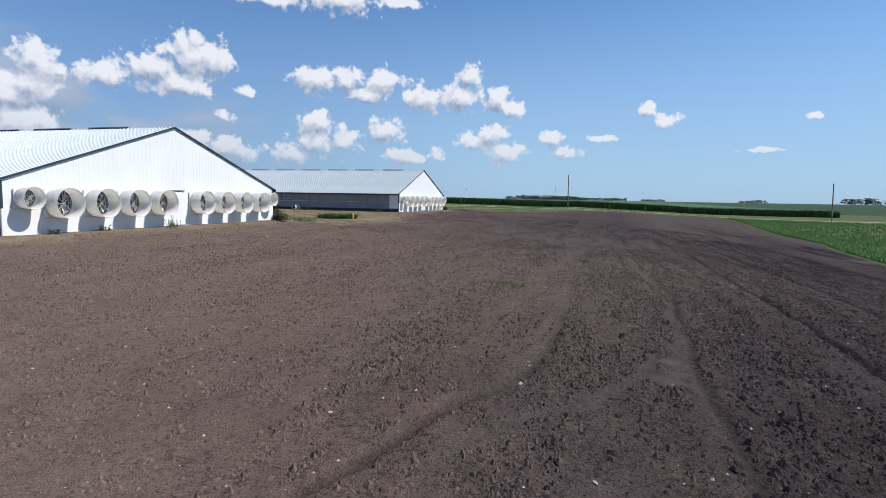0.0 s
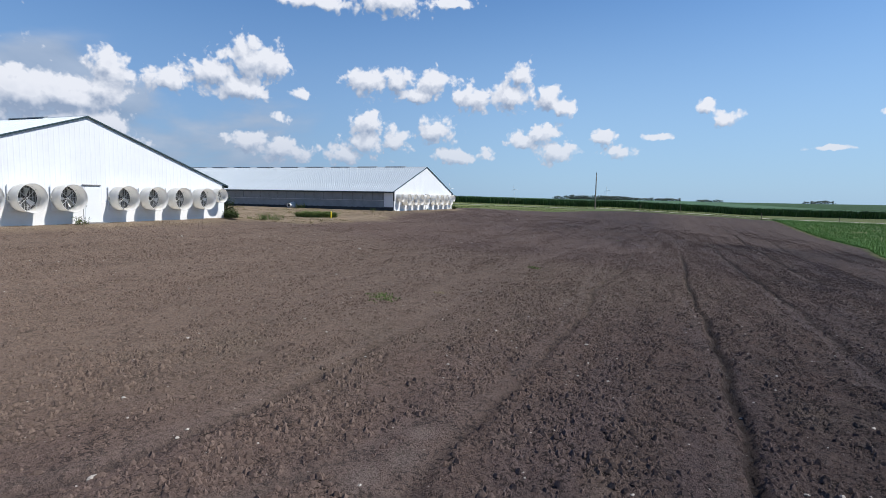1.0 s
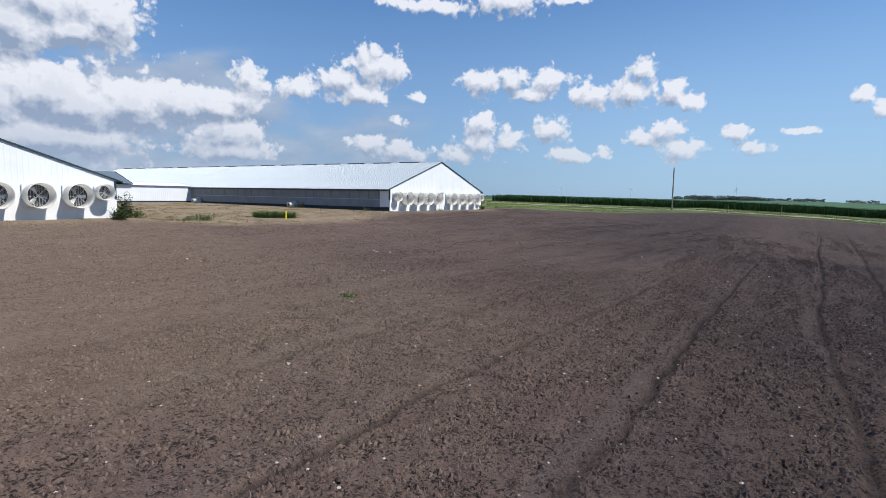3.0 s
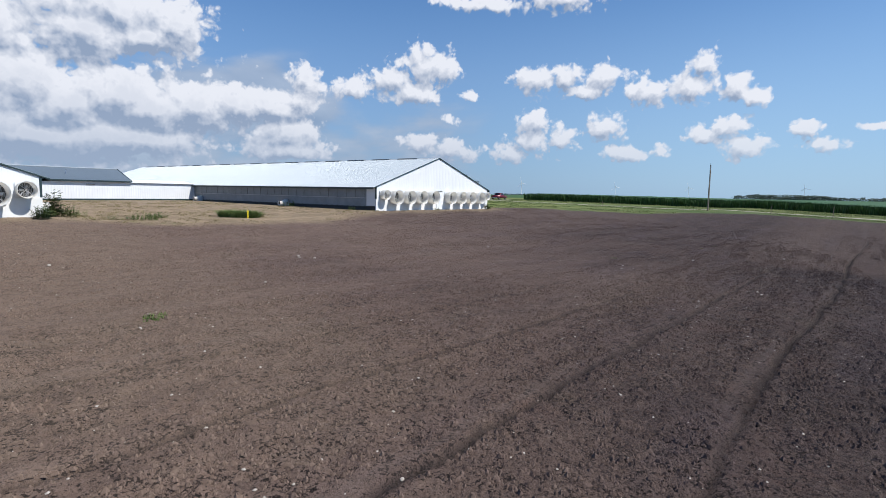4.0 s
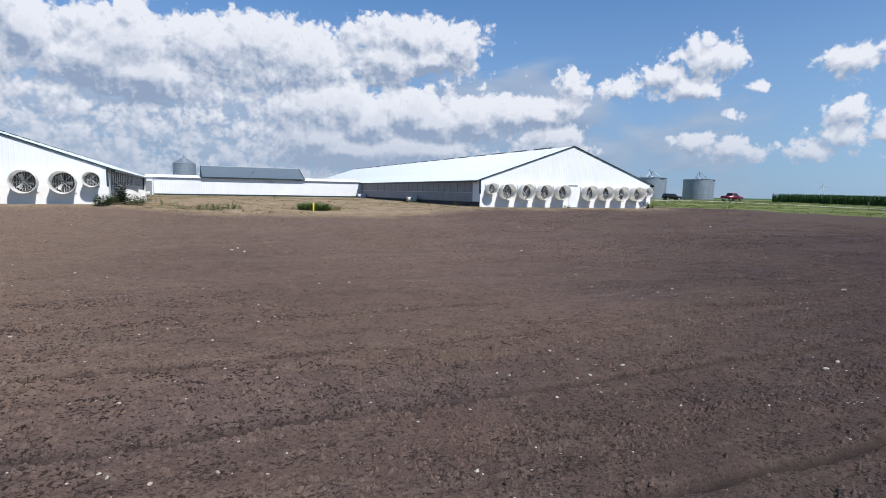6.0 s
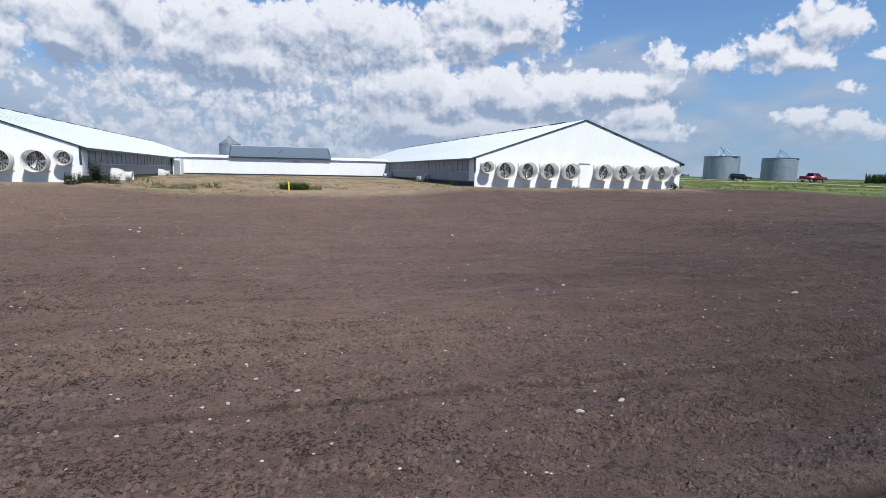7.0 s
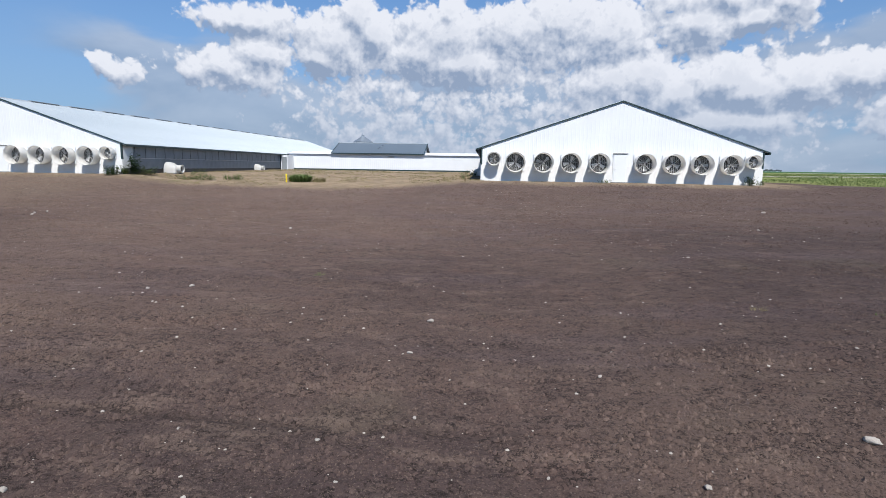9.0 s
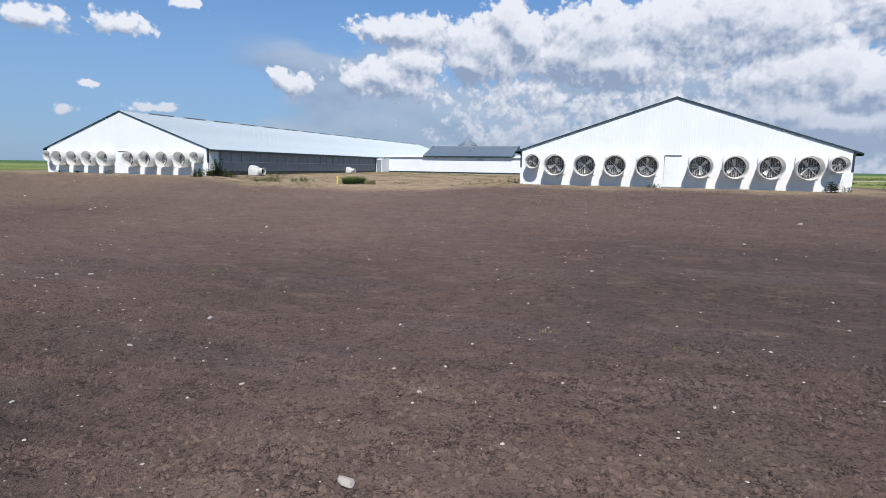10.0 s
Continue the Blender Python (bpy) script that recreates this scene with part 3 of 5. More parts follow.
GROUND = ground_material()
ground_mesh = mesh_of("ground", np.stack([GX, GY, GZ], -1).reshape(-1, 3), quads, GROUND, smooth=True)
DARKNESS = soil_darkness(GX, GY) + 3 * GRASS * step(125, 260, np.hypot(GX, GY))
for key, values in (("pad", PAD), ("grass", GRASS), ("darkness", DARKNESS), ("track", RILL), ("smear", SMEAR), ("rough", ROUGH)):
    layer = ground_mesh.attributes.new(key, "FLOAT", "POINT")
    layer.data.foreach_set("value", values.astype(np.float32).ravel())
tagged(new("ground", ground_mesh), "bare dark-brown tilled soil running into dry yard and green verge", "ground", kind="structure")


def ground_at(x, y):
    """Height of the built ground, fine relief included."""
    x, y = np.asarray(x, float), np.asarray(y, float)
    i, j = np.clip(np.searchsorted(xs, x) - 1, 0, nx - 2), np.clip(np.searchsorted(ys, y) - 1, 0, ny - 2)
    u, v = (x - xs[i]) / (xs[i + 1] - xs[i]), (y - ys[j]) / (ys[j + 1] - ys[j])
    return (GZ[j, i] * (1 - u) + GZ[j, i + 1] * u) * (1 - v) + (GZ[j + 1, i] * (1 - u) + GZ[j + 1, i + 1] * u) * v

# ---- barns ----
HALF, EAVE, RIDGE, DEEP, STEM = 10.8, 2.56, 6.2, 80.0, 1.22
PITCH = (RIDGE - EAVE) / HALF


def sheet(bm, a, b, place, rib=0.3, proud=0.007):
    """A ribbed metal sheet between a and b; place(s, out) gives the two ends of each fold line."""
    folds = []
    s = a
    while s < b - 1e-6:
        for off, out in ((0.0, 0.0), (0.10, 0.0), (0.12, proud), (0.17, proud), (0.19, 0.0)):
            if s + off < b:
                folds.append((s + off, out))
        s += rib
    folds.append((b, 0.0))
    rows = [[bm.verts.new(v) for v in place(*fold)] for fold in folds]
    for one, two in zip(rows, rows[1:]):
        bm.faces.new((one[0], two[0], two[1], one[1]))
    return bm


def roof_z(x):
    return EAVE + (HALF - abs(x)) * PITCH


def gable_sheet(a, b, y, out):
    def place(s, proud):
        return (s, y + out * proud, STEM), (s, y + out * proud, roof_z(s) - 0.02)
    return sheet(bmesh.new(), a, b, place)


def slab_prism(bm, outline, y0, y1):
    """An outline of (x, z) pushed from y0 to y1."""
    front = [bm.verts.new((x, y0, z)) for x, z in outline]
    rear = [bm.verts.new((x, y1, z)) for x, z in outline]
    bm.faces.new(front)
    bm.faces.new(rear[::-1])
    for k in range(len(front)):
        bm.faces.new((front[k], rear[k], rear[(k + 1) % len(rear)], front[(k + 1) % len(front)]))
    bmesh.ops.recalc_face_normals(bm, faces=bm.faces[:])
    return bm


def roof_sheet_mesh(side):
    """One roofing sheet, 0.9 m wide and as long as the slope, with its ribs and lip."""
    bm = bmesh.new()
    over = HALF + 0.42

    def place(s, proud):
        low = (side * over, s, roof_z(over) + 0.05 + proud)
        return low, (side * 0.06, s, RIDGE + 0.03 + proud)
    sheet(bm, 0.0, 0.9, place, rib=0.3, proud=0.03)
    bmesh.ops.recalc_face_normals(bm, faces=bm.faces[:])
    if sum(f.normal.z for f in bm.faces) < 0:
        bmesh.ops.reverse_faces(bm, faces=bm.faces[:])
    me = bpy.data.meshes.new("roof_sheet")
    bm.to_mesh(me)
    bm.free()
    me.materials.append(ROOF_STEEL)
    return me


ROOF_SHEETS = {side: roof_sheet_mesh(side) for side in (-1, 1)}


def sloped_bar(bm, x0, x1, y0, y1, low, high):
    """A bar that follows the roof slope from x0 to x1."""
    return slab_prism(bm, [(x0, roof_z(x0) + low), (x1, roof_z(x1) + low), (x1, roof_z(x1) + high), (x0, roof_z(x0) + high)], y0, y1)


def curtain_mesh(y0, y1):
    """A hung side curtain with shallow waves."""
    bm = bmesh.new()
    n, rows = int((y1 - y0) / 0.3), (0.0, 0.35, 0.7, 1.0)
    grid = []
    for k in range(n + 1):
        y = y0 + (y1 - y0) * k / n
        grid.append([bm.verts.new((0.018 * math.sin(k * 2.1) + 0.03 * math.sin(h * 3.1), y, 0.40 + h * 2.04)) for h in rows])
    for one, two in zip(grid, grid[1:]):
        for k in range(len(rows) - 1):
            f = bm.faces.new((one[k], two[k], two[k + 1], one[k + 1]))
            f.smooth = True
    return bm


def make_barn(x, label):
    """A long low livestock barn: ribbed white gable, steel roof, curtained sides on a stem wall."""
    barn = empty("barn", pose(x, 0, 0), label, "barn", "pair of barns")
    # shell
    shell = slab_prism(bmesh.new(), [(-HALF + .05, 0), (HALF - .05, 0), (HALF - .05, EAVE - .05), (0, RIDGE - .09), (-HALF + .05, EAVE - .05)], 0.06, DEEP)
    part("inner_wall", shell, GREY_CONCRETE, barn)
    part("stem_wall", box(bmesh.new(), -HALF - .02, HALF + .02, -0.05, 0.06, -0.5, STEM, 0.012), CONCRETE, barn, "whitewashed concrete stem wall")
    # siding of the gable
    a = -HALF
    while a < HALF - 0.01:
        b = min(a + 0.9, HALF, *([0.0] if a < -1e-6 < 0 and a + 0.9 > 0 else []))
        part("siding_sheet", gable_sheet(a, b, -0.002, -1), WHITE_STEEL, barn)
        a = b
    # rake trim and corner trim
    for s in (-1, 1):
        part("rake_trim", sloped_bar(bmesh.new(), s * 0.0, s * (HALF + .46), -0.10, -0.065, -0.04, 0.055), TRIM, barn, "dark green rake trim")
        part("corner_trim", boxed(s * (HALF - .09), s * (HALF + .03), -0.045, 0.12, STEM, EAVE - .06), TRIM, barn, "dark green corner trim")
        part("fascia", boxed(s * (HALF + .42), s * (HALF + .46), -0.065, DEEP, roof_z(HALF + .44) - .13, roof_z(HALF + .44) + .055), TRIM, barn, "dark green eave fascia")
        # side: stem wall, curtain with cords, posts
        part("side_stem_wall", boxed(s * (HALF - .1), s * (HALF + .02), 0.06, DEEP, -0.5, 0.46), SKIRT, barn, "dark foot of side wall")
        curtain = part("curtain", curtain_mesh(1.4, DEEP - 1), CURTAIN, barn, "slate-grey side curtain")
        curtain.matrix_basis = pose(s * (HALF + .03), 0, 0)
        part("end_panel", boxed(s * (HALF - .05), s * (HALF + .035), 0.13, 1.4, 0.46, EAVE - .05), WHITE_STEEL, barn, "white corner panel")
        part("curtain_rail", rod(bmesh.new(), (s * (HALF + .09), 1.4, 1.32), (s * (HALF + .09), DEEP - 1, 1.32), 0.022, n=6), GUARD, barn, "thin curtain pipe")
        cord = bpy.data.meshes.new("curtain_cord")
        bm = rod(bmesh.new(), (0, 0, 1.35), (0, 0, EAVE - .08), 0.014, n=5)
        bm.to_mesh(cord)
        bm.free()
        cord.materials.append(CORD)
        for k in range(52):
            shared("curtain_cord", cord, barn, pose(s * (HALF + .085), 1.6 + 1.5 * k, 0))
        for k in range(89):
            shared("roof_sheet", ROOF_SHEETS[s], barn, pose(0, -0.065 + 0.9 * k, 0))
    # ridge: white cap with long dark vents
    part("ridge_cap", slab_prism(bmesh.new(), [(-.22, RIDGE - .01), (0, RIDGE + .09), (.22, RIDGE - .01), (0, RIDGE + .02)], -0.065, DEEP), ROOF_STEEL, barn)
    vent = bpy.data.meshes.new("ridge_vent")
    bm = slab_prism(bmesh.new(), [(-.24, RIDGE + .04), (-.24, RIDGE + .10), (0, RIDGE + .15), (.24, RIDGE + .10), (.24, RIDGE + .04)], 0, 3.3)
    bm.to_mesh(vent)
    bm.free()
    vent.materials.append(CURTAIN)
    for k in range(16):
        shared("ridge_vent", vent, barn, pose(0, 3.4 + 4.75 * k, 0))
    # door between the fans
    door = part("door", box(bmesh.new(), -0.42, 0.50, -0.115, -0.05, 0.02, 2.12, 0.01), WHITE_STEEL, barn, "closed white steel door")
    part("door_frame", boxed(-0.50, -0.42, -0.10, -0.04, 0.0, 2.20), WHITE_STEEL, door)
    part("door_frame", boxed(0.50, 0.58, -0.10, -0.04, 0.0, 2.20), WHITE_STEEL, door)
    part("drip_cap", boxed(-0.52, 0.60, -0.16, -0.03, 2.20, 2.25), GREY_CONCRETE, door, "grey drip cap")
    part("handle", rod(bmesh.new(), (-0.34, -0.16, 1.0), (-0.34, -0.115, 1.0), 0.03, n=8), CHROME, door, "metal door knob")
    part("threshold", boxed(-0.6, 0.7, -0.55, -0.06, -0.3, 0.02), GREY_CONCRETE, barn)
    return barn


make_barn(HALF, "long white steel livestock barn with pale metal roof")
make_barn(-40.87, "long white steel livestock barn beside weedy yard")


# ---- gable fans ----
def make_fan(size, label):
    """A belt fan in a flared white cone: housing, lip, guard, shutter, hub, blades, struts. Faces -y."""
    fan = empty("exhaust_fan", pose(0, 0, 0), label, "exhaust fan", "fans along the gables")
    r, out = (0.70, 0.92) if size == 1 else (0.46, 0.74)
    housing = lathe(bmesh.new(), [(r - .03, 0), (r + .02, 0), (r + .03, -.25 * out), (r + .045, -.7 * out), (r + .075, -out), (r + .05, -out - .01),
                                  (r + .01, -.7 * out), (r - .01, -.25 * out), (r - .03, 0)], 44)
    part("housing", housing, FIBRE, fan)
    part("lip", lathe(bmesh.new(), [(r + .05, -out + .01), (r + .08, -out + .02), (r + .085, -out - .01), (r + .08, -out - .03), (r + .05, -out - .02), (r + .05, -out + .01)], 44), FIBRE, fan, "rolled white rim")
    bm = bmesh.new()
    box(bm, -r - .01, r + .01, -.06, 0.0, -r - .01, r + .01, .015)
    part("mounting_frame", bm, WHITE_STEEL, fan)
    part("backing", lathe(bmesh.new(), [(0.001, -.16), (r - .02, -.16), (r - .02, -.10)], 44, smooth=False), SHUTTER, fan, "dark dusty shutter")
    slat = bpy.data.meshes.new("slat")
    bm = boxed(-.5, .5, -.19, -.165, -.014, .014)
    bm.to_mesh(slat)
    bm.free()
    slat.materials.append(SLAT)
    for k in range(-5, 6):
        z = k * 0.15 * size
        w = 2 * math.sqrt(max((r - .06) ** 2 - z * z, 0.01))
        shared("slat", slat, fan, pose(z, 0, 0, 0, 90, 0) @ Matrix.Diagonal((w, 1, 1, 1)))
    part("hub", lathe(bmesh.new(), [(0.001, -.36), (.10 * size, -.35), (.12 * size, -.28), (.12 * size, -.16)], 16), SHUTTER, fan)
    blade = bpy.data.meshes.new("blade")
    bm = bmesh.new()
    rows = []
    for k in range(6):
        d = 0.10 * size + (r - .16 - 0.10 * size) * k / 5
        w, twist = (0.08 + 0.07 * k / 5) * size, 0.65 - 0.07 * k
        rows.append([bm.verts.new((s * w * math.cos(twist), -.27 + s * w * math.sin(twist) * .45 + .02 * (1 - s * s), d)) for s in (-1, -.3, .4, 1)])
    for one, two in zip(rows, rows[1:]):
        for k in range(3):
            bm.faces.new((one[k], one[k + 1], two[k + 1], two[k])).smooth = True
    bmesh.ops.solidify(bm, geom=bm.faces[:], thickness=0.008)
    bm.to_mesh(blade)
    bm.free()
    blade.materials.append(BLADE)
    for k in range(3):
        shared("blade", blade, fan, pose(0, 0, 0, 0, 20 + 120 * k, 0))
    for k, a in enumerate((45, 135)):
        c, s = math.cos(radians(a)) * (r - .02), math.sin(radians(a)) * (r - .02)
        part("strut", rod(bmesh.new(), (-c, -.44, -s), (c, -.44, s), .016, n=5), GUARD, fan)
    bm = bmesh.new()
    for k in range(1, 7):
        q = (r - .02) * k / 6
        lathe(bm, [(q - .0025, -.44), (q, -.4375), (q + .0025, -.44), (q, -.4425), (q - .0025, -.44)], 28)
    for k in range(4):
        a = math.pi * 2 * k / 4 + .13
        rod(bm, (0.06 * math.cos(a), -.44, 0.06 * math.sin(a)), ((r - .01) * math.cos(a), -.44, (r - .01) * math.sin(a)), .006, n=4)
    part("guard", bm, GUARD, fan, "round wire guard")
    return fan


FANS = [(-9.8, 1.70, 0.6), (-8.12, 1.45, 1), (-5.95, 1.45, 1), (-3.84, 1.45, 1), (-1.66, 1.45, 1), (1.78, 1.45, 1), (3.93, 1.45, 1), (6.05, 1.45, 1), (8.22, 1.45, 1), (9.86, 1.70, 0.6)]
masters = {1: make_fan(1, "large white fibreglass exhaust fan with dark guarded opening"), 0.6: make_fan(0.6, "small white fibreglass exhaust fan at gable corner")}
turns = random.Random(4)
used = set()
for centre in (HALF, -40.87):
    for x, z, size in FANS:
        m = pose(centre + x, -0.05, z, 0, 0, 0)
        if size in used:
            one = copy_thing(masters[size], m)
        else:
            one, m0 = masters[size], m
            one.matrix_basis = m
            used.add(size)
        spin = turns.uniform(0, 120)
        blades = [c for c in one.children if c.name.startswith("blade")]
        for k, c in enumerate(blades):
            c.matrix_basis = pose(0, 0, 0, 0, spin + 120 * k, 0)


# ---- pit fans along the sides ----
def make_pit_fan(label):
    """A low white fan chimney that blows outwards along +x: plenum, cone, black disc for the opening, ring."""
    fan = empty("pit_fan", pose(0, 0, 0), label, "ventilation fan", "pit fans beside the barns")
    bm = bmesh.new()
    rows = []
    for k in range(9):
        s = k / 8
        h, w = 1.32 - .5 * s ** 3, 0.78 - .2 * s * s
        ring = []
        for j in range(15):
            a = math.pi * j / 14
            ring.append(bm.verts.new((0.05 + 1.35 * s, w * math.cos(a), max(0.0, h * math.sin(a) ** 0.7))))
        rows.append(ring)
    for one, two in zip(rows, rows[1:]):
        for k in range(14):
            bm.faces.new((one[k], two[k], two[k + 1], one[k + 1])).smooth = True
    bm.faces.new(rows[0])
    bm.faces.new(rows[-1][::-1])
    bmesh.ops.recalc_face_normals(bm, faces=bm.faces[:])
    part("plenum", bm, FIBRE, fan)
    cone = lathe(bmesh.new(), [(.40, 1.2), (.44, 1.3), (.43, 1.6), (.46, 1.95), (.43, 1.95), (.40, 1.6), (.38, 1.4)], 28, axis="X")
    bmesh.ops.translate(cone, verts=cone.verts[:], vec=(0, 0, .52))
    part("cone", cone, FIBRE, fan)
    # black disc closes the cone; its colour replaces the shade of the hollow
    dark_disc = lathe(bmesh.new(), [(.001, 1.62), (.41, 1.62)], 28, axis="X")
    bmesh.ops.translate(dark_disc, verts=dark_disc.verts[:], vec=(0, 0, .52))
    part("fan_opening", dark_disc, HOLLOW_BLACK, fan, "black disc standing for dark fan hollow")
    ring = lathe(bmesh.new(), [(.42, 1.92), (.48, 1.92), (.495, 1.97), (.48, 2.0), (.42, 1.99), (.42, 1.92)], 28, axis="X")
    bmesh.ops.translate(ring, verts=ring.verts[:], vec=(0, 0, .52))
    part("rim", ring, FIBRE, fan, "white rim")
    for k in range(4):
        bm = boxed(1.70, 1.72, -.07, .07, .08, .42)
        bmesh.ops.rotate(bm, verts=bm.verts[:], cent=(1.71, 0, 0), matrix=Matrix.Rotation(radians(90 * k + 20), 3, "X"))
        bmesh.ops.translate(bm, verts=bm.verts[:], vec=(0, 0, .52))
        part("blade", bm, SHUTTER, fan)
    part("footing", boxed(0, 1.5, -.8, .8, -.4, .04), GREY_CONCRETE, fan)
    return fan


pit = make_pit_fan("low white fibreglass pit fan blowing into yard")
spots = [(-29.6, 5.6, 0), (-30.0, 26.5, 0), (-0.1, 15.4, 180), (-0.1, 36.0, 180)]
for k, (x, y, turn) in enumerate(spots):
    m = pose(x, y, float(land(x, y)) + .02, 0, 0, turn) @ Matrix.Scale(0.78, 4)
    if k:
        copy_thing(pit, m)
    else:
        pit.matrix_basis = m

# ---- link building and shed between the barns ----
WALL_Y = 38.2
link_b = empty("link_building", pose(-15.0, WALL_Y, 0.2), "low white windowless building joining two barns", "building")
a = -15.0
while a < 15.0 - 1e-6:
    b = min(a + 0.9, 15.0)
    bm = sheet(bmesh.new(), a, b, lambda s, out: ((s, -out, 0.22), (s, -out, 2.42)), rib=0.3)
    part("siding_sheet", bm, WHITE_STEEL, link_b)
    a = b
part("base_board", boxed(-15, 15, -0.05, 0.05, -0.3, 0.2), TRIM, link_b, "dark base board")
part("rear_wall", boxed(-15, 15, 5.9, 6.0, -0.3, 2.4), WHITE_STEEL, link_b)
bm = slab_prism(bmesh.new(), [(-0.25, 2.40), (3.0, 2.85), (6.2, 2.40), (3.0, 2.78)], 0, 1)
bmesh.ops.transform(bm, matrix=Matrix(((0, 30.0, 0, -15), (1, 0, 0, 0), (0, 0, 1, 0), (0, 0, 0, 1))), verts=bm.verts[:])
bmesh.ops.recalc_face_normals(bm, faces=bm.faces[:])
part("roof", bm, WHITE_STEEL, link_b, "white low-pitched roof")
part("wall_light", boxed(0.6, 1.6, -0.12, -0.03, 2.05, 2.13), GREY_CONCRETE, link_b, "small grey wall light")

shed = empty("shed", pose(-15.95, 38.0, 0.2), "small shed with slate-blue metal roof behind white wall", "shed")
W2, SH_E, SH_R, SH_D = 7.05, 2.62, 4.25, 9.0
part("wall", slab_prism(bmesh.new(), [(-W2 + .4, 0), (W2 - .4, 0), (W2 - .4, SH_E), (-W2 + .4, SH_E)], 0.35, SH_D - .35), WHITE_STEEL, shed)
for s in (-1, 1):
    bm = bmesh.new()
    v = [bm.verts.new(p) for p in ((s * (W2 - .4), .35, SH_E), (s * (W2 - .4), SH_D / 2, SH_R - .12), (s * (W2 - .4), SH_D - .35, SH_E))]
    bm.faces.new(v)
    part("gable_end", bm, WHITE_STEEL, shed)
    part("barge_board", rod(bmesh.new(), (s * W2, -.1, SH_E - .02), (s * W2, SH_D / 2, SH_R + .02), .06, n=6), TRIM, shed)
for face in (0, 1):
    me = bpy.data.meshes.new("roof_sheet")
    y0, z0, y1, z1 = ((-.1, SH_E, SH_D / 2, SH_R), (SH_D + .1, SH_E, SH_D / 2, SH_R))[face]
    bm = sheet(bmesh.new(), 0, 0.94, lambda s, out: ((s, y0, z0 + out), (s, y1, z1 + out)), rib=0.31)
    bmesh.ops.recalc_face_normals(bm, faces=bm.faces[:])
    bm.to_mesh(me)
    bm.free()
    me.materials.append(BLUE_STEEL)
    for k in range(15):
        shared("roof_sheet", me, shed, pose(-W2 + .94 * k, 0, 0))
part("gutter", boxed(-W2, W2, -.2, -.1, SH_E - .17, SH_E - .02), TRIM, shed, "dark gutter")
part("ridge_cap", rod(bmesh.new(), (-W2, SH_D / 2, SH_R + .03), (W2, SH_D / 2, SH_R + .03), .06, n=6), ROOF_STEEL, shed)
part("roof_bracket", rod(bmesh.new(), (-.3, 1.6, SH_E + .7), (.3, 3.0, SH_E + 1.3), .035, n=5), CHROME, shed, "bright metal strip")

annex = empty("entry_annex", pose(-29.9, 36.4, 0.1), "white boxed entry at far end of barn side", "entry")
part("body", box(bmesh.new(), 0, 1.0, -1.0, 1.6, 0, 2.2, .02), WHITE_STEEL, annex)
part("door", boxed(.15, .9, -1.04, -1.0, .05, 1.95), CURTAIN, annex, "grey side door")
part("step", boxed(0.1, 1.3, -1.6, -1.0, -.3, .1), GREY_CONCRETE, annex)


# ---- feed bins and grain bins ----
def corrugated(bm, r, z0, z1, n=40, pitch=0.2):
    rows, z, k = [], z0, 0
    while z < z1:
        rows.append((r + (0.012 if k % 2 else 0), z))
        z, k = z + pitch, k + 1
    rows.append((r, z1))
    return lathe(bm, rows, n, axis="Z", smooth=False)


def make_grain_bin(label, r=4.0, wall=5.5):
    """A corrugated steel bin with a low ribbed cone roof, ladder and peak frame."""
    bin_ = empty("grain_bin", pose(0, 0, 0), label, "grain bin", "grain bins by the road")
    part("wall", corrugated(bmesh.new(), r, 0, wall, 48, 0.22), GALVA, bin_)
    bm = bmesh.new()
    rings, n = [], 48
    for q, z in ((r + .12, wall - .02), (r * .55, wall + .12), (.55, wall + .22)):
        rings.append([bm.verts.new((q * math.cos(2 * math.pi * k / n), q * math.sin(2 * math.pi * k / n), z + (.06 if k % 2 else 0))) for k in range(n)])
    for one, two in zip(rings, rings[1:]):
        for k in range(n):
            bm.faces.new((one[k], one[(k + 1) % n], two[(k + 1) % n], two[k]))
    part("roof", bm, GALVA, bin_, "ribbed galvanised cone roof")
    part("cap", lathe(bmesh.new(), [(.6, wall + .2), (.6, wall + .4), (.001, wall + .5)], 20, axis="Z"), GALVA, bin_)
    for k in range(5):
        a = radians(200 + 50 * k)
        part("peak_strut", rod(bmesh.new(), (.5 * math.cos(a), .5 * math.sin(a), wall + 1.9), (2.6 * math.cos(a), 2.6 * math.sin(a), wall + .1), .05, n=5), GALVA, bin_)
    part("spout", rod(bmesh.new(), (-.9, -.2, wall + 2.2), (.4, 0, wall + 1.2), .12, n=8), GALVA, bin_)
    ladder = part("ladder", rod(bmesh.new(), (-r - .2, -.9, .3), (-r - .2, -.9, wall + .6), .03, n=5), GALVA, bin_)
    part("rail", rod(bmesh.new(), (-r - .2, -.5, .3), (-r - .2, -.5, wall + .6), .03, n=5), GALVA, ladder)
    for k in range(14):
        part("rung", rod(bmesh.new(), (-r - .2, -.9, .5 + .36 * k), (-r - .2, -.5, .5 + .36 * k), .018, n=4), GALVA, ladder)
    part("hatch", box(bmesh.new(), -.7, .7, -r - .08, -r + .05, wall - .35, wall - .12, .02), TRIM, bin_, "dark access hatch")
    part("footing", lathe(bmesh.new(), [(r + .25, .08), (r + .25, -.6)], 40, axis="Z"), GREY_CONCRETE, bin_)
    return bin_


grain = make_grain_bin("corrugated galvanised grain bin on grassy rise")
grain.matrix_basis = pose(87.5, 64.0, float(land(87.5, 64.0)))
copy_thing(grain, pose(104.5, 63.0, float(land(104.5, 63.0)), 0, 0, 25))


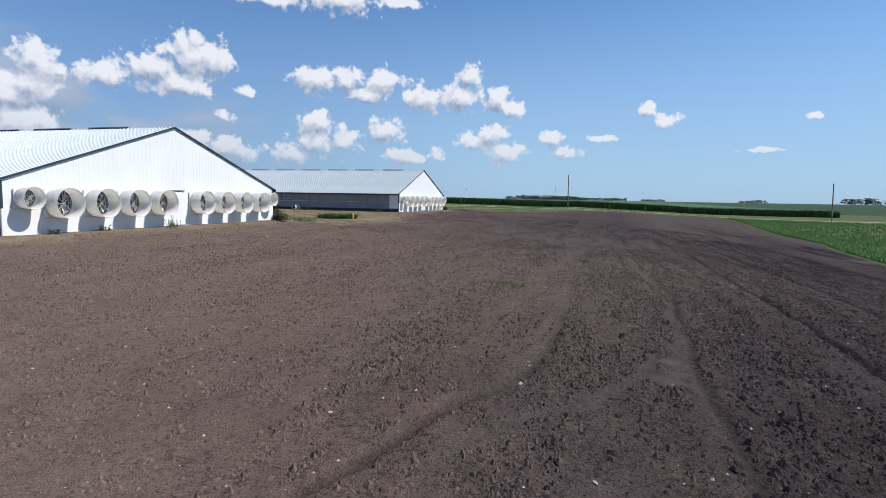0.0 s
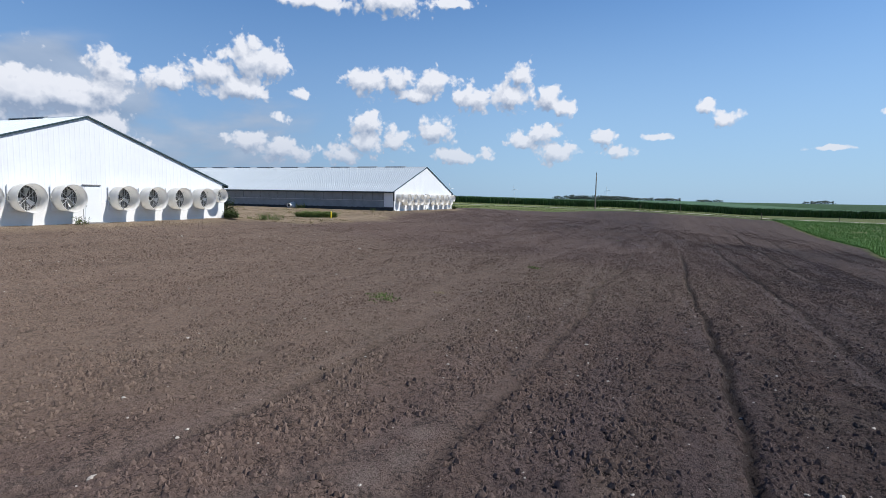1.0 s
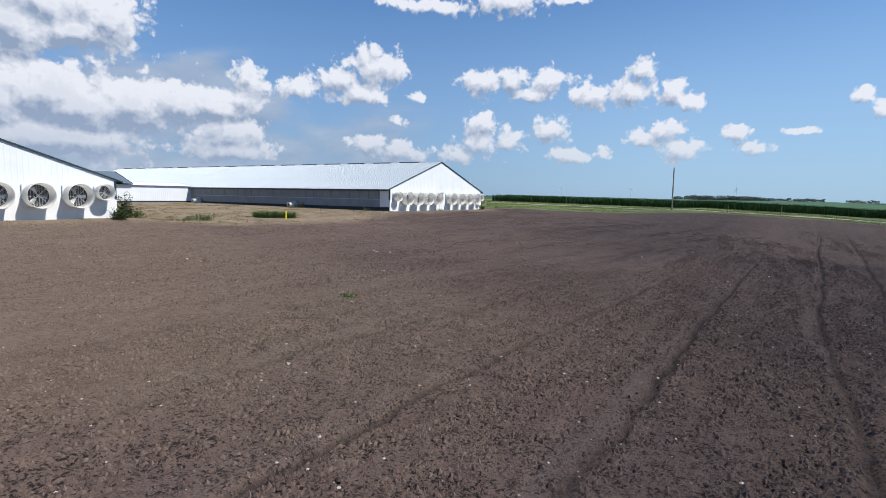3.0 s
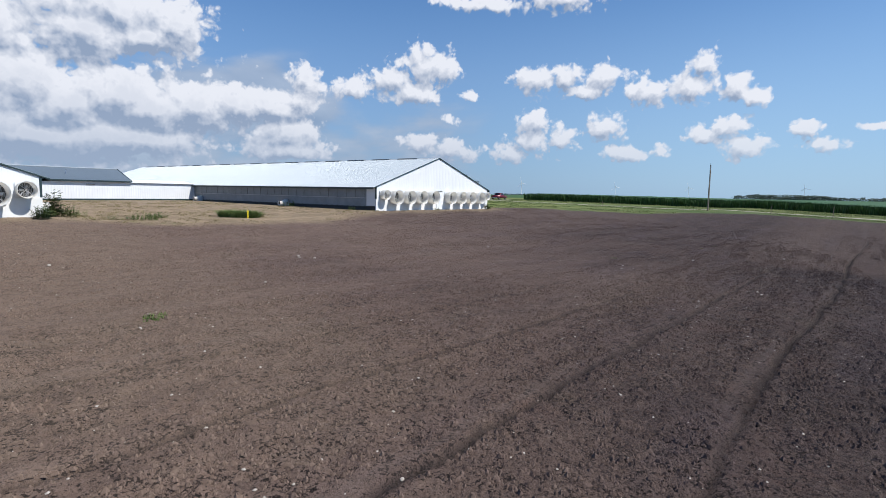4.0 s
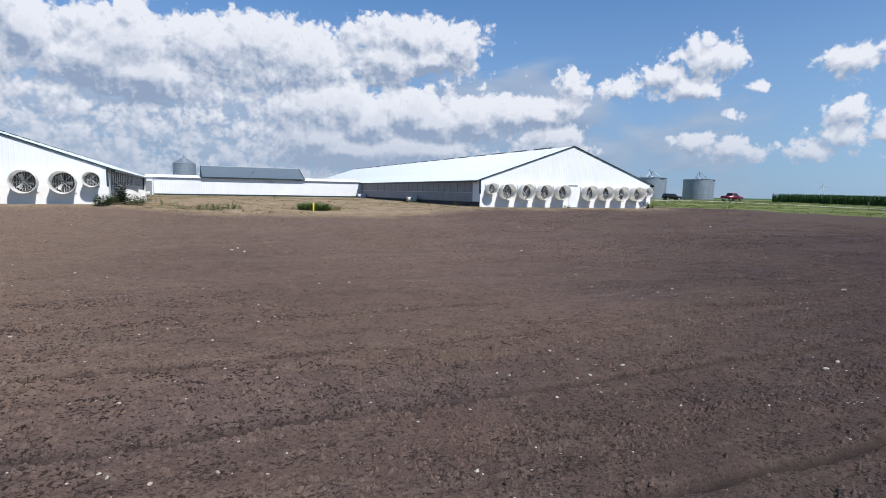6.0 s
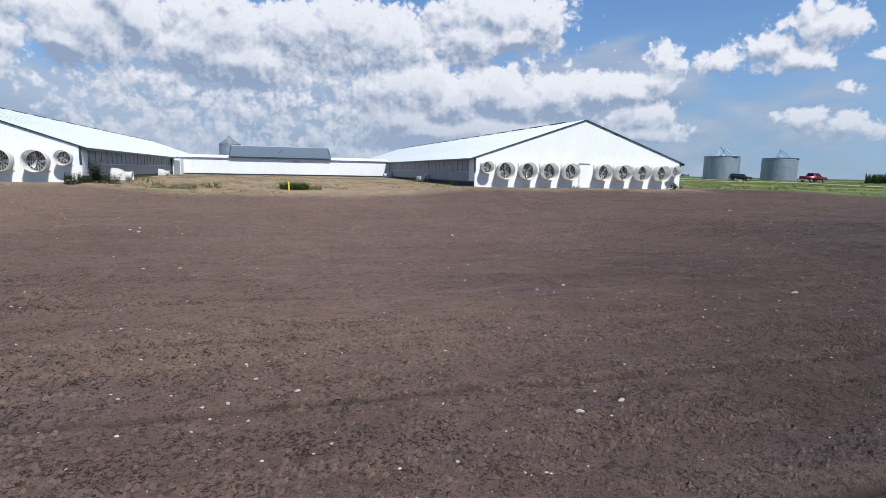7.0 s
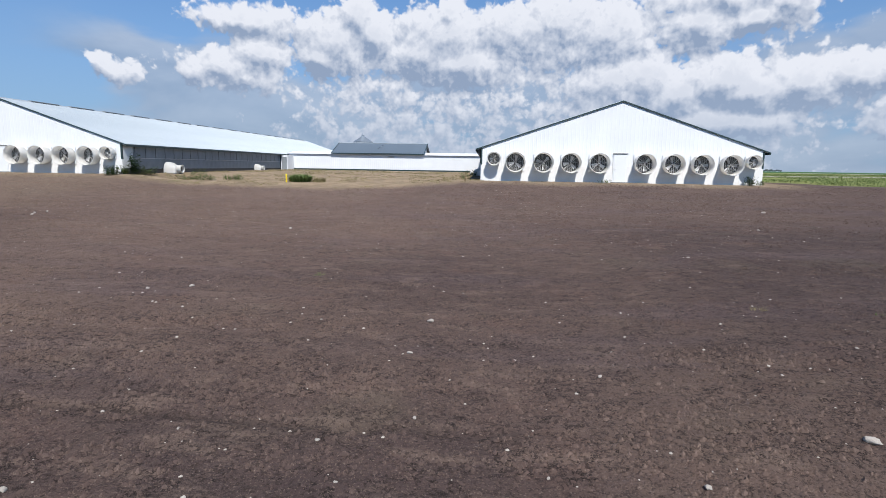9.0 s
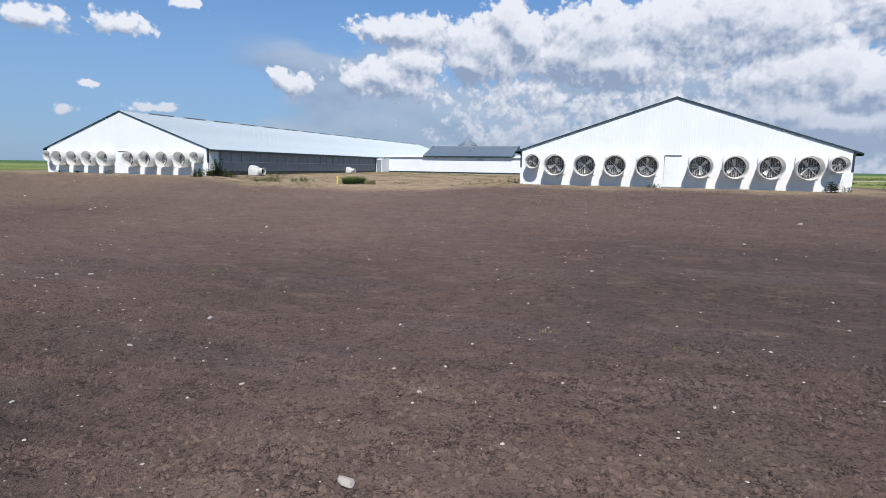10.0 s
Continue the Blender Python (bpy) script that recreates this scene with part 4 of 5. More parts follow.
def make_feed_bin(label, r=2.2, base=2.6, wall=3.4):
    """A hopper-bottomed feed bin on legs with a cone roof and filling pipe."""
    bin_ = empty("feed_bin", pose(0, 0, 0), label, "feed bin")
    part("wall", corrugated(bmesh.new(), r, base, base + wall, 32, 0.16), GALVA, bin_)
    part("hopper", lathe(bmesh.new(), [(r, base), (.25, .7), (.2, .55)], 28, axis="Z"), GALVA, bin_)
    part("roof", lathe(bmesh.new(), [(r + .06, base + wall), (.3, base + wall + 1.3), (.3, base + wall + 1.5), (.001, base + wall + 1.6)], 16, axis="Z", smooth=False), GALVA, bin_)
    for k in range(4):
        a = radians(45 + 90 * k)
        part("leg", rod(bmesh.new(), (r * math.cos(a), r * math.sin(a), 0), (r * math.cos(a), r * math.sin(a), base + .6), .05, n=6), GALVA, bin_)
    part("fill_pipe", rod(bmesh.new(), (-r - .5, 0, 3.0), (-.1, 0, base + wall + 1.9), .07, n=7), GALVA, bin_)
    part("ladder", rod(bmesh.new(), (-r - .12, .3, .5), (-r - .12, .3, base + wall), .035, n=5), GALVA, bin_)
    return bin_


feed = make_feed_bin("galvanised feed bin rising behind white wall")
feed.matrix_basis = pose(-25.1, 68.7, .3, 0, 0, 40) @ Matrix.Scale(0.9, 4)


# ---- poles, posts, road ----
def make_pole(x, y, tall, lean, label):
    p = empty("utility_pole", pose(x, y, float(land(x, y)) - .05, 0, lean, 0), label, "pole", "poles beside the road")
    part("shaft", rod(bmesh.new(), (0, 0, -.6), (0, 0, tall), .15, .10, 10), WOOD, p)
    part("top_pin", rod(bmesh.new(), (0, 0, tall), (0, 0, tall + .22), .03, n=6), GALVA, p)
    part("insulator", lathe(bmesh.new(), [(.03, tall + .15), (.06, tall + .2), (.05, tall + .27), (.001, tall + .3)], 10, axis="Z"), CHROME, p)
    part("ground_wire", rod(bmesh.new(), (-.14, -.02, .1), (-.11, -.02, tall - .4), .012, n=4), GUARD, p)
    return p


make_pole(64.2, -19.0, 8.15, 0.3, "grey weathered wooden utility pole at field edge")
make_pole(64.6, -74.0, 8.3, 2.2, "leaning grey weathered wooden utility pole in grass")
for k, (x, y, h) in enumerate(((63.6, -52.0, 1.3), (66.5, -28.5, 1.4), (71.0, -37.0, 1.9), (66.0, -66.0, 1.2), (68.0, 2.0, 1.2))):
    post = link("fence_post", rod(bmesh.new(), (0, 0, -.4), (0, 0, h), .07, .06, 8), WOOD)
    post.matrix_basis = pose(x, y, float(land(x, y)), 2 * math.sin(k), 2 * math.cos(3 * k), 0)
    tagged(post, "short grey weathered wooden post in verge grass", "post", "posts along the verge")

gravel = surface("pale_gravel", (0.36, 0.33, 0.27), 0.95, spots=0.2, scale=0.6, bump=0.5, bump_scale=12, grime=(0.27, 0.25, 0.17))


def strip(name, pts, wide, lift, material, label, category):
    """A road strip laid on the land along a line of points."""
    rows = []
    for (xa, ya), (xb, yb) in zip(pts, pts[1:]):
        n = max(2, int(math.hypot(xb - xa, yb - ya) / 3))
        rows += [(xa + (xb - xa) * k / n, ya + (yb - ya) * k / n) for k in range(n)]
    rows.append(pts[-1])
    verts, faces = [], []
    for k, (x, y) in enumerate(rows):
        xn, yn = rows[min(k + 1, len(rows) - 1)]
        xp, yp = rows[max(k - 1, 0)]
        d = math.hypot(xn - xp, yn - yp)
        sx, sy = -(yn - yp) / d, (xn - xp) / d
        for s in (-1, -.5, 0, .5, 1):
            w = s * wide / 2 * (1 + .12 * math.sin(k * 1.7))
            px, py = x + sx * w, y + sy * w
            verts.append((px, py, float(ground_at(px, py)) + lift * (1.0 if abs(s) < .9 else .25)))
    for k in range(len(rows) - 1):
        for j in range(4):
            q = k * 5 + j
            faces.append((q, q + 5, q + 6, q + 1))
    ob = new(name, mesh_of(name, verts, faces, material))
    return tagged(ob, label, category, kind="structure")


strip("road", [(75, -180), (75, -60), (75.5, 0), (76, 33), (78, 60), (80, 110)], 2.6, .07, gravel, "narrow pale gravel road through green verge", "road")
strip("driveway", [(26, 34), (50, 37), (72, 39), (96, 41)], 3.0, .085, gravel, "pale gravel drive leading towards grain bins", "road")


# ---- parked vehicles ----
def side_profile(bm, outline, half, tuck=0.12, belt=0.95):
    """A car body from a side outline (x, z); it narrows above the belt line."""
    left, right = [], []
    for x, z in outline:
        w = half - max(0.0, z - belt) * tuck * 2
        left.append(bm.verts.new((x, -w, z)))
        right.append(bm.verts.new((x, w, z)))
    n = len(outline)
    bm.faces.new(left)
    bm.faces.new(right[::-1])
    for k in range(n):
        bm.faces.new((left[k], right[k], right[(k + 1) % n], left[(k + 1) % n]))
    bmesh.ops.recalc_face_normals(bm, faces=bm.faces[:])
    bmesh.ops.bevel(bm, geom=[e for e in bm.edges], offset=0.035, segments=2, affect="EDGES")
    for f in bm.faces:
        f.smooth = True
    return bm


def pane(pts, half, tuck=0.12, belt=0.95):
    bm = bmesh.new()
    for s in (-1, 1):
        bm.faces.new([bm.verts.new((x, s * (half + .012 - max(0.0, z - belt) * tuck * 2), z)) for x, z in pts])
    return bm


def make_vehicle(name, paint, outline, panes, wheels, screens, label, category, half=.95, lamp_z=.85, ends=(-2.8, 2.8)):
    v = empty(name, pose(0, 0, 0), label, category)
    body = part("body", side_profile(bmesh.new(), outline, half), paint, v)
    for pts in panes:
        part("side_window", pane(pts, half), GLASS, body)
    for (xa, za), (xb, zb) in screens:
        bm = bmesh.new()
        n = Vector((zb - za, 0, xa - xb)).normalized() * (.02 if xa > xb else -.02)
        w1, w2 = (half - .12 - max(0, z - .95) * .24 for z in (za, zb))
        bm.faces.new([bm.verts.new(Vector(p) + n) for p in ((xa, -w1, za), (xa, w1, za), (xb, w2, zb), (xb, -w2, zb))])
        part("windscreen", bm, GLASS, body)
    for x in wheels:
        for s in (-1, 1):
            wheel = part("wheel", lathe(bmesh.new(), [(.22, -.1), (.36, -.12), (.38, -.06), (.38, .06), (.36, .12), (.22, .1)], 22), RUBBER, v)
            wheel.matrix_basis = pose(x, s * (half - .08), .38)
            part("rim", lathe(bmesh.new(), [(.001, -.09), (.2, -.08), (.24, -.11), (.24, .11), (.2, .08), (.001, .09)], 18), CHROME, wheel, "bright metal rim")
    for s in (-1, 1):
        part("headlight", box(bmesh.new(), ends[1] - .06, ends[1] + .015, s * .62 - .17, s * .62 + .17, lamp_z - .08, lamp_z + .08, .02), LAMP, v)
        part("tail_light", box(bmesh.new(), ends[0] - .015, ends[0] + .05, s * .72 - .1, s * .72 + .1, lamp_z - .12, lamp_z + .14, .02), RED, v)
        part("mirror", box(bmesh.new(), .72, .88, s * (half + .13) - .1, s * (half + .13) + .1, 1.05, 1.22, .03), paint, v)
    part("bumper", box(bmesh.new(), ends[1] - .05, ends[1] + .07, -half + .08, half - .08, .42, .62, .03), CHROME, v)
    part("rear_bumper", box(bmesh.new(), ends[0] - .08, ends[0] + .05, -half + .08, half - .08, .45, .62, .03), CHROME, v)
    return v


truck = make_vehicle("pickup_truck", RED, [(-2.8, .45), (2.75, .42), (2.82, .9), (2.6, 1.05), (1.35, 1.12), (.55, 1.82), (-.75, 1.85), (-1.0, 1.22), (-2.8, 1.2)],
                     [[(-.68, 1.2), (.02, 1.2), (.02, 1.74), (-.6, 1.74)], [(.1, 1.2), (1.05, 1.2), (.5, 1.74), (.1, 1.74)]], (-1.8, 1.85),
                     [((1.33, 1.14), (.58, 1.8)), ((-.98, 1.25), (-.77, 1.8))], "dark red pickup truck parked on gravel drive", "truck")
truck.matrix_basis = pose(87.0, 39.2, float(ground_at(87.0, 39.2)) + .08, 0, 0, 4)
suv = make_vehicle("suv", BLACK_PAINT, [(-2.3, .42), (2.25, .40), (2.3, .85), (2.1, 1.0), (1.1, 1.1), (.45, 1.68), (-1.9, 1.74), (-2.25, 1.1)],
                   [[(-1.85, 1.15), (-1.05, 1.15), (-1.05, 1.62), (-1.75, 1.62)], [(-.97, 1.15), (-.05, 1.15), (-.05, 1.62), (-.97, 1.62)], [(.03, 1.15), (.9, 1.15), (.4, 1.6), (.03, 1.6)]], (-1.4, 1.45),
                   [((1.08, 1.12), (.48, 1.66)), ((-2.24, 1.12), (-1.92, 1.7))], "black sport utility car parked before grain bin", "car", ends=(-2.3, 2.28))
suv.matrix_basis = pose(72.0, 42.6, float(ground_at(72.0, 42.6)) + .02, 0, 0, -22) @ Matrix.Scale(0.86, 4)

marker = empty("marker_post", pose(-15.75, -.6, float(ground_at(-15.75, -.6))), "yellow plastic marker post in weeds", "marker post")
part("tube", rod(bmesh.new(), (0, 0, -.2), (0, 0, .58), .065, n=10), YELLOW, marker)
part("cap", lathe(bmesh.new(), [(.075, .57), (.075, .64), (.001, .67)], 12, axis="Z"), YELLOW, marker)
part("label_band", lathe(bmesh.new(), [(.063, .26), (.063, .34)], 12, axis="Z"), CORD, marker, "dark band")

# ---- plants ----
def blades(n, spread, tall, wide, seed, droop=0.5, leaves=1):
    """Rows for many narrow bent leaves round a root: verts and quads."""
    rng = np.random.default_rng(seed)
    verts, faces = [], []
    for _ in range(n):
        a, r = rng.uniform(0, 2 * math.pi), spread * math.sqrt(rng.uniform(0, 1))
        x, y = r * math.cos(a), r * math.sin(a)
        h, w, lean, face = tall * rng.uniform(.45, 1.1), wide * rng.uniform(.6, 1.3), droop * rng.uniform(.2, 1.1), rng.uniform(0, 2 * math.pi)
        dx, dy = math.cos(face), math.sin(face)
        q = len(verts)
        for s in (0, .55, 1.0):
            cx, cy, cz = x + dx * lean * h * s * s, y + dy * lean * h * s * s, h * (s - .25 * lean * s * s)
            ww = w * (1.0, .8, .12)[int(s * 2)]
            verts += [(cx - dy * ww, cy + dx * ww, cz), (cx + dy * ww, cy - dx * ww, cz)]
        faces += [(q, q + 1, q + 3, q + 2), (q + 2, q + 3, q + 5, q + 4)]
    return np.array(verts), np.array(faces)


def leaf_stalks(stalks, tall, spread, leaf, seed):
    """Broad-leaved weeds: stems with leaves set round them."""
    rng = np.random.default_rng(seed)
    verts, faces = [], []
    for _ in range(stalks):
        a, r, h = rng.uniform(0, 6.28), spread * math.sqrt(rng.uniform(0, 1)), tall * rng.uniform(.5, 1.05)
        x, y, lx, ly = r * math.cos(a), r * math.sin(a), rng.normal(0, .16), rng.normal(0, .16)
        q = len(verts)
        verts += [(x - .012, y, 0), (x + .012, y, 0), (x + lx * h + .006, y + ly * h, h), (x + lx * h - .006, y + ly * h, h)]
        faces.append((q, q + 1, q + 2, q + 3))
        for k in range(int(9 * h / tall) + 5):
            s, f = rng.uniform(.12, 1), rng.uniform(0, 6.28)
            cx, cy, cz, L = x + lx * h * s, y + ly * h * s, h * s, leaf * rng.uniform(.6, 1.3) * (1.15 - .5 * s)
            dx, dy, up = math.cos(f), math.sin(f), rng.uniform(-.1, .8)
            q = len(verts)
            verts += [(cx, cy, cz), (cx + dx * L * .5 - dy * L * .22, cy + dy * L * .5 + dx * L * .22, cz + up * L * .5),
                      (cx + dx * L, cy + dy * L, cz + up * L * .55), (cx + dx * L * .5 + dy * L * .22, cy + dy * L * .5 - dx * L * .22, cz + up * L * .5)]
            faces.append((q, q + 1, q + 2, q + 3))
    return np.array(verts), np.array(faces)


def plant(name, rows, x, y, material, label, group=""):
    verts, faces = rows
    ob = new(name, mesh_of(name, verts, faces, material))
    ob.matrix_basis = pose(x, y, float(ground_at(x, y)) - .02, 0, 0, 40 * x % 360)
    return tagged(ob, label, "weed", group)


for k, (x, y, tall, wide, count) in enumerate(((-29.3, .45, 1.75, .42, 46), (-28.5, .9, .8, .7, 40), (-30.4, -1.1, .8, .5, 40), (-29.8, -.3, .7, .4, 24), (-26.5, 5.4, .5, .8, 16), (-28.0, 8.6, .6, .6, 16), (-1.4, 13.5, .7, .8, 22),
                                           (-1.2, 2.4, .42, .4, 14), (20.4, -.75, .75, .38, 26), (21.2, -.6, .4, .25, 10), (9.6, -.6, .3, .5, 12), (-42.0, -.7, .5, .45, 18), (-46.8, -.55, .35, .3, 12), (-49.7, -.5, .3, .3, 10), (-23.4, .6, .6, 1.0, 50), (-21.8, 2.6, .5, .9, 40), (-25.0, 1.0, .4, .9, 26))):
    plant("weed_bush", leaf_stalks(count, tall, wide, .30 if tall > 1 else .22 if tall > .6 else .15, 100 + k), x, y, BUSH if k in (0, 2, 8) else WEED, "tall dark-leaved weed against barn corner" if tall > .8 else "low green broad-leaved weed on dry soil", "weeds round the barns")
grass_rows = blades(2600, 1.0, .75, .014, 7, 1.1)
grass_rows = (grass_rows[0] * np.array([2.1, .9, 1]), grass_rows[1])
plant("grass_clump", grass_rows, -15.3, 1.5, leafy("lush_grass", (0.06, 0.11, 0.025), (0.15, 0.2, 0.06)), "tall green grass clump round yellow post", "grass clumps in the yard")
plant("grass_clump", blades(420, .55, .5, .012, 8, .7), -13.6, 1.2, DRY_WEED, "dry yellow grass clump in yard", "grass clumps in the yard")
for k, (x, y) in enumerate(((-34.6, -25.4), (-45.0, -24.0), (-4.6, -28.0), (7.0, -31.0), (9.5, -31.5), (-16.5, -33.6))):
    plant("grass_clump", blades(40, .22, .11, .008, 20 + k, .9), x, y, DRY_WEED if k % 2 else WEED, "sparse low weed tuft on tilled soil", "tufts on the soil")


def scatter(name, base, places, sizes, turns_, material, label, category, flatten=1.0):
    """Many small copies of a few vertices joined into one mesh."""
    v, f = base
    n, m = len(places), len(v)
    c, s = np.cos(turns_)[:, None], np.sin(turns_)[:, None]
    x = v[None, :, 0] * sizes[:, None]
    y = v[None, :, 1] * sizes[:, None]
    z = v[None, :, 2] * sizes[:, None] * flatten
    out = np.stack([x * c - y * s + places[:, 0:1], x * s + y * c + places[:, 1:2], z + places[:, 2:3]], -1).reshape(-1, 3)
    faces = (f[None] + (np.arange(n) * m)[:, None, None]).reshape(-1, f.shape[1])
    return tagged(new(name, mesh_of(name, out, faces, material)), label, category, kind="stuff")


rng = np.random.default_rng(12)
LUMP_V = np.array([(1, 0, .1), (.3, .8, .0), (-.7, .6, .15), (-.9, -.3, 0), (-.1, -.9, .1), (.7, -.7, 0), (.35, .1, .62), (-.35, -.05, .5)])
LUMP_F = np.array([(0, 1, 6), (1, 2, 7), (1, 7, 6), (2, 3, 7), (3, 4, 7), (4, 6, 7), (4, 5, 6), (5, 0, 6)])

# dry yard grass
n = 5200
px, py = rng.uniform(-30, 1, n), rng.uniform(-5, 37, n)
keep = (masks(px, py)[0] > .5) & (fractal(px, py, .35, 3, 77) > .53)
px, py = px[keep], py[keep]
tv, tf = blades(7, .2, .12, .014, 3, 1.1)
scatter("yard_grass", (tv, tf), np.stack([px, py, ground_at(px, py)], -1), rng.uniform(.5, 1.3, len(px)), rng.uniform(0, 6.28, len(px)), DRY_WEED, "sparse dry grass over bare yard", "grass")
# sparse weeds on the soil
patch = np.array([(-47.0, -22.7, .7), (-46.4, -22.3, .5), (-34.6, -25.4, .4)])
who = rng.integers(0, len(patch), 130)
px, py = patch[who, 0] + rng.normal(0, .45, 130) * patch[who, 2], patch[who, 1] + rng.normal(0, .4, 130) * patch[who, 2]
tv, tf = blades(6, .08, .09, .012, 13, 1.0)
scatter("soil_weeds", (tv, tf), np.stack([px, py, ground_at(px, py)], -1), rng.uniform(.4, 1.3, 130), rng.uniform(0, 6.28, 130), WEED, "sparse green seedlings on tilled soil", "weeds")

# verge grass along the field's far side
n = 16000
px, py = rng.uniform(24, 110, n), rng.uniform(-75, 60, n)
keep = (masks(px, py)[1] > .35) & (py > -54) & ~((np.abs(px - 75.5) < 2.0)) & (fractal(px, py, .12, 3, 78) > .42)
px, py = px[keep], py[keep]
tv, tf = blades(8, .4, .17, .03, 4, .9)
scatter("verge_grass", (tv, tf), np.stack([px, py, ground_at(px, py)], -1), rng.uniform(.4, 1.3, len(px)), rng.uniform(0, 6.28, len(px)), leafy("verge_green", (0.075, 0.12, 0.032), (0.16, 0.19, 0.065), .15), "rough green verge grass beside gravel road", "grass")

# low green crop south of the soil: a dense stand with a ragged edge
n = 13000
px = rng.uniform(-25, 66, n)
py = south_edge(px) - .5 - 30 * rng.uniform(0, 1, n) ** 1.6
tv, tf = blades(5, .2, .42, .03, 5, .8)
scatter("crop_field", (tv, tf), np.stack([px, py, ground_at(px, py) - .02], -1), rng.uniform(.7, 1.15, n), rng.uniform(0, 6.28, n), CROP, "low bright-green field crop with ragged edge", "crop")

# corn: front rows stalk by stalk, canopy behind
CORN_A, CORN_B = Vector((118, -95)), Vector((104, 41))
along, inward = (CORN_B - CORN_A).normalized(), Vector((136, 14)).normalized()
long = (CORN_B - CORN_A).length
n = 9000
s, d = rng.uniform(0, long, n), rng.uniform(0, 1, n) ** 2 * 26
px, py = CORN_A.x + along.x * s + inward.x * d, CORN_A.y + along.y * s + inward.y * d
tv, tf = blades(6, .22, 2.15, .10, 6, .45)
scatter("corn_stand", (tv, tf), np.stack([px, py, ground_at(px, py)], -1), rng.uniform(.85, 1.08, n), rng.uniform(0, 6.28, n), CORN, "tall dark-green corn standing beyond verge", "corn")
ga, gb = np.meshgrid(np.linspace(0, long, 150), np.concatenate([[3], np.geomspace(4, 1500, 60)]))
cx, cy = CORN_A.x + along.x * ga + inward.x * gb, CORN_A.y + along.y * ga + inward.y * gb
cz = ground_at(cx, cy) + 1.75 + .35 * fractal(cx, cy, .8, 3, 33)
idx = np.arange(cx.size).reshape(cx.shape)
tagged(new("corn_canopy", mesh_of("corn_canopy", np.stack([cx, cy, cz], -1).reshape(-1, 3), np.stack([idx[:-1, :-1], idx[:-1, 1:], idx[1:, 1:], idx[1:, :-1]], -1).reshape(-1, 4), CORN, True)),
       "dark-green canopy of far corn field", "corn", kind="stuff")


# ---- distance: woods and wind turbines ----
def woods(name, bearings, far, tall, seed):
    """A belt of far trees: crowns of many small clumps over trunks, along a span of bearings."""
    r = np.random.default_rng(seed)
    count = max(3, int(radians(abs(bearings[1] - bearings[0])) * far / (tall * .55)))
    places, sizes = [], []
    for k in range(count):
        a = radians(bearings[0] + (bearings[1] - bearings[0]) * (k + r.uniform(-.3, .3)) / max(count - 1, 1))
        dd, h = far * r.uniform(.98, 1.05), tall * r.uniform(.6, 1.1)
        x, y = 0 + dd * math.sin(a), -35 + dd * math.cos(a)
        for _ in range(44):
            u = r.normal(0, .30, 2) * h
            zz = h * (.2 + .75 * r.uniform(0, 1) ** .8)
            places.append((x + u[0] * (1.15 - zz / h * .6), y + u[1], zz - h * .1))
            sizes.append(h * r.uniform(.12, .24))
    return scatter(name, (LUMP_V, LUMP_F), np.array(places), np.array(sizes), r.uniform(0, 6.28, len(places)), WOODS, "far dark-green belt of trees on horizon", "trees", 1.3)


for k, (a, b, far, tall) in enumerate(((80, 86, 1500, 15), (86.3, 92.2, 1500, 10), (94, 96, 1900, 9), (102.8, 104.8, 1400, 10), (111.2, 114, 1200, 14), (20.6, 24.5, 1500, 17), (38.2, 40.6, 1500, 9), (81.6, 87.4, 1150, 11), (25.5, 27, 2200, 8), (57, 62, 2400, 7))):
    woods("far_woods", (a, b), far, tall, 200 + k)


def make_turbine(label):
    t = empty("wind_turbine", pose(0, 0, 0), label, "wind turbine", "wind turbines on the horizon")
    part("tower", rod(bmesh.new(), (0, 0, 0), (0, 0, 80), 1.7, 1.0, 12), TOWER, t)
    part("nacelle", box(bmesh.new(), -1.8, 1.8, -3, 7, 79.5, 83.5, .5), TOWER, t)
    part("hub", lathe(bmesh.new(), [(.001, -6), (1.3, -5), (1.7, -3), (1.7, -2.6)], 14), TOWER, t)
    for c in t.children:
        if c.name.startswith("hub"):
            c.matrix_basis = pose(0, 0, 81.5)
    for k in range(3):
        bm = bmesh.new()
        rows = [[bm.verts.new((w, -4.3 + o, z)) for w, o in ((-c, 0), (0, -.35), (c * .8, 0), (0, .35))] for z, c in ((1, .9), (7, 1.7), (22, 1.2), (39, .3))]
        for one, two in zip(rows, rows[1:]):
            for j in range(4):
                bm.faces.new((one[j], one[(j + 1) % 4], two[(j + 1) % 4], two[j]))
        part("blade", bm, TOWER, t).matrix_basis = pose(0, 0, 81.5, 0, 15 + 120 * k, 0)
    return t


turbine = make_turbine("white three-bladed wind turbine far across fields")
for k, (a, far) in enumerate(((60.0, 2900), (69.3, 2750), (76.0, 2800), (85.3, 2650), (37.2, 3000), (44.9, 3000))):
    m = pose(-35 + far * math.sin(radians(a)), -43 + far * math.cos(radians(a)), 0, 0, 0, 180 - a + 25 * math.sin(k)) @ Matrix.Scale(0.78, 4)
    if k:
        copy_thing(turbine, m)
    else:
        turbine.matrix_basis = m

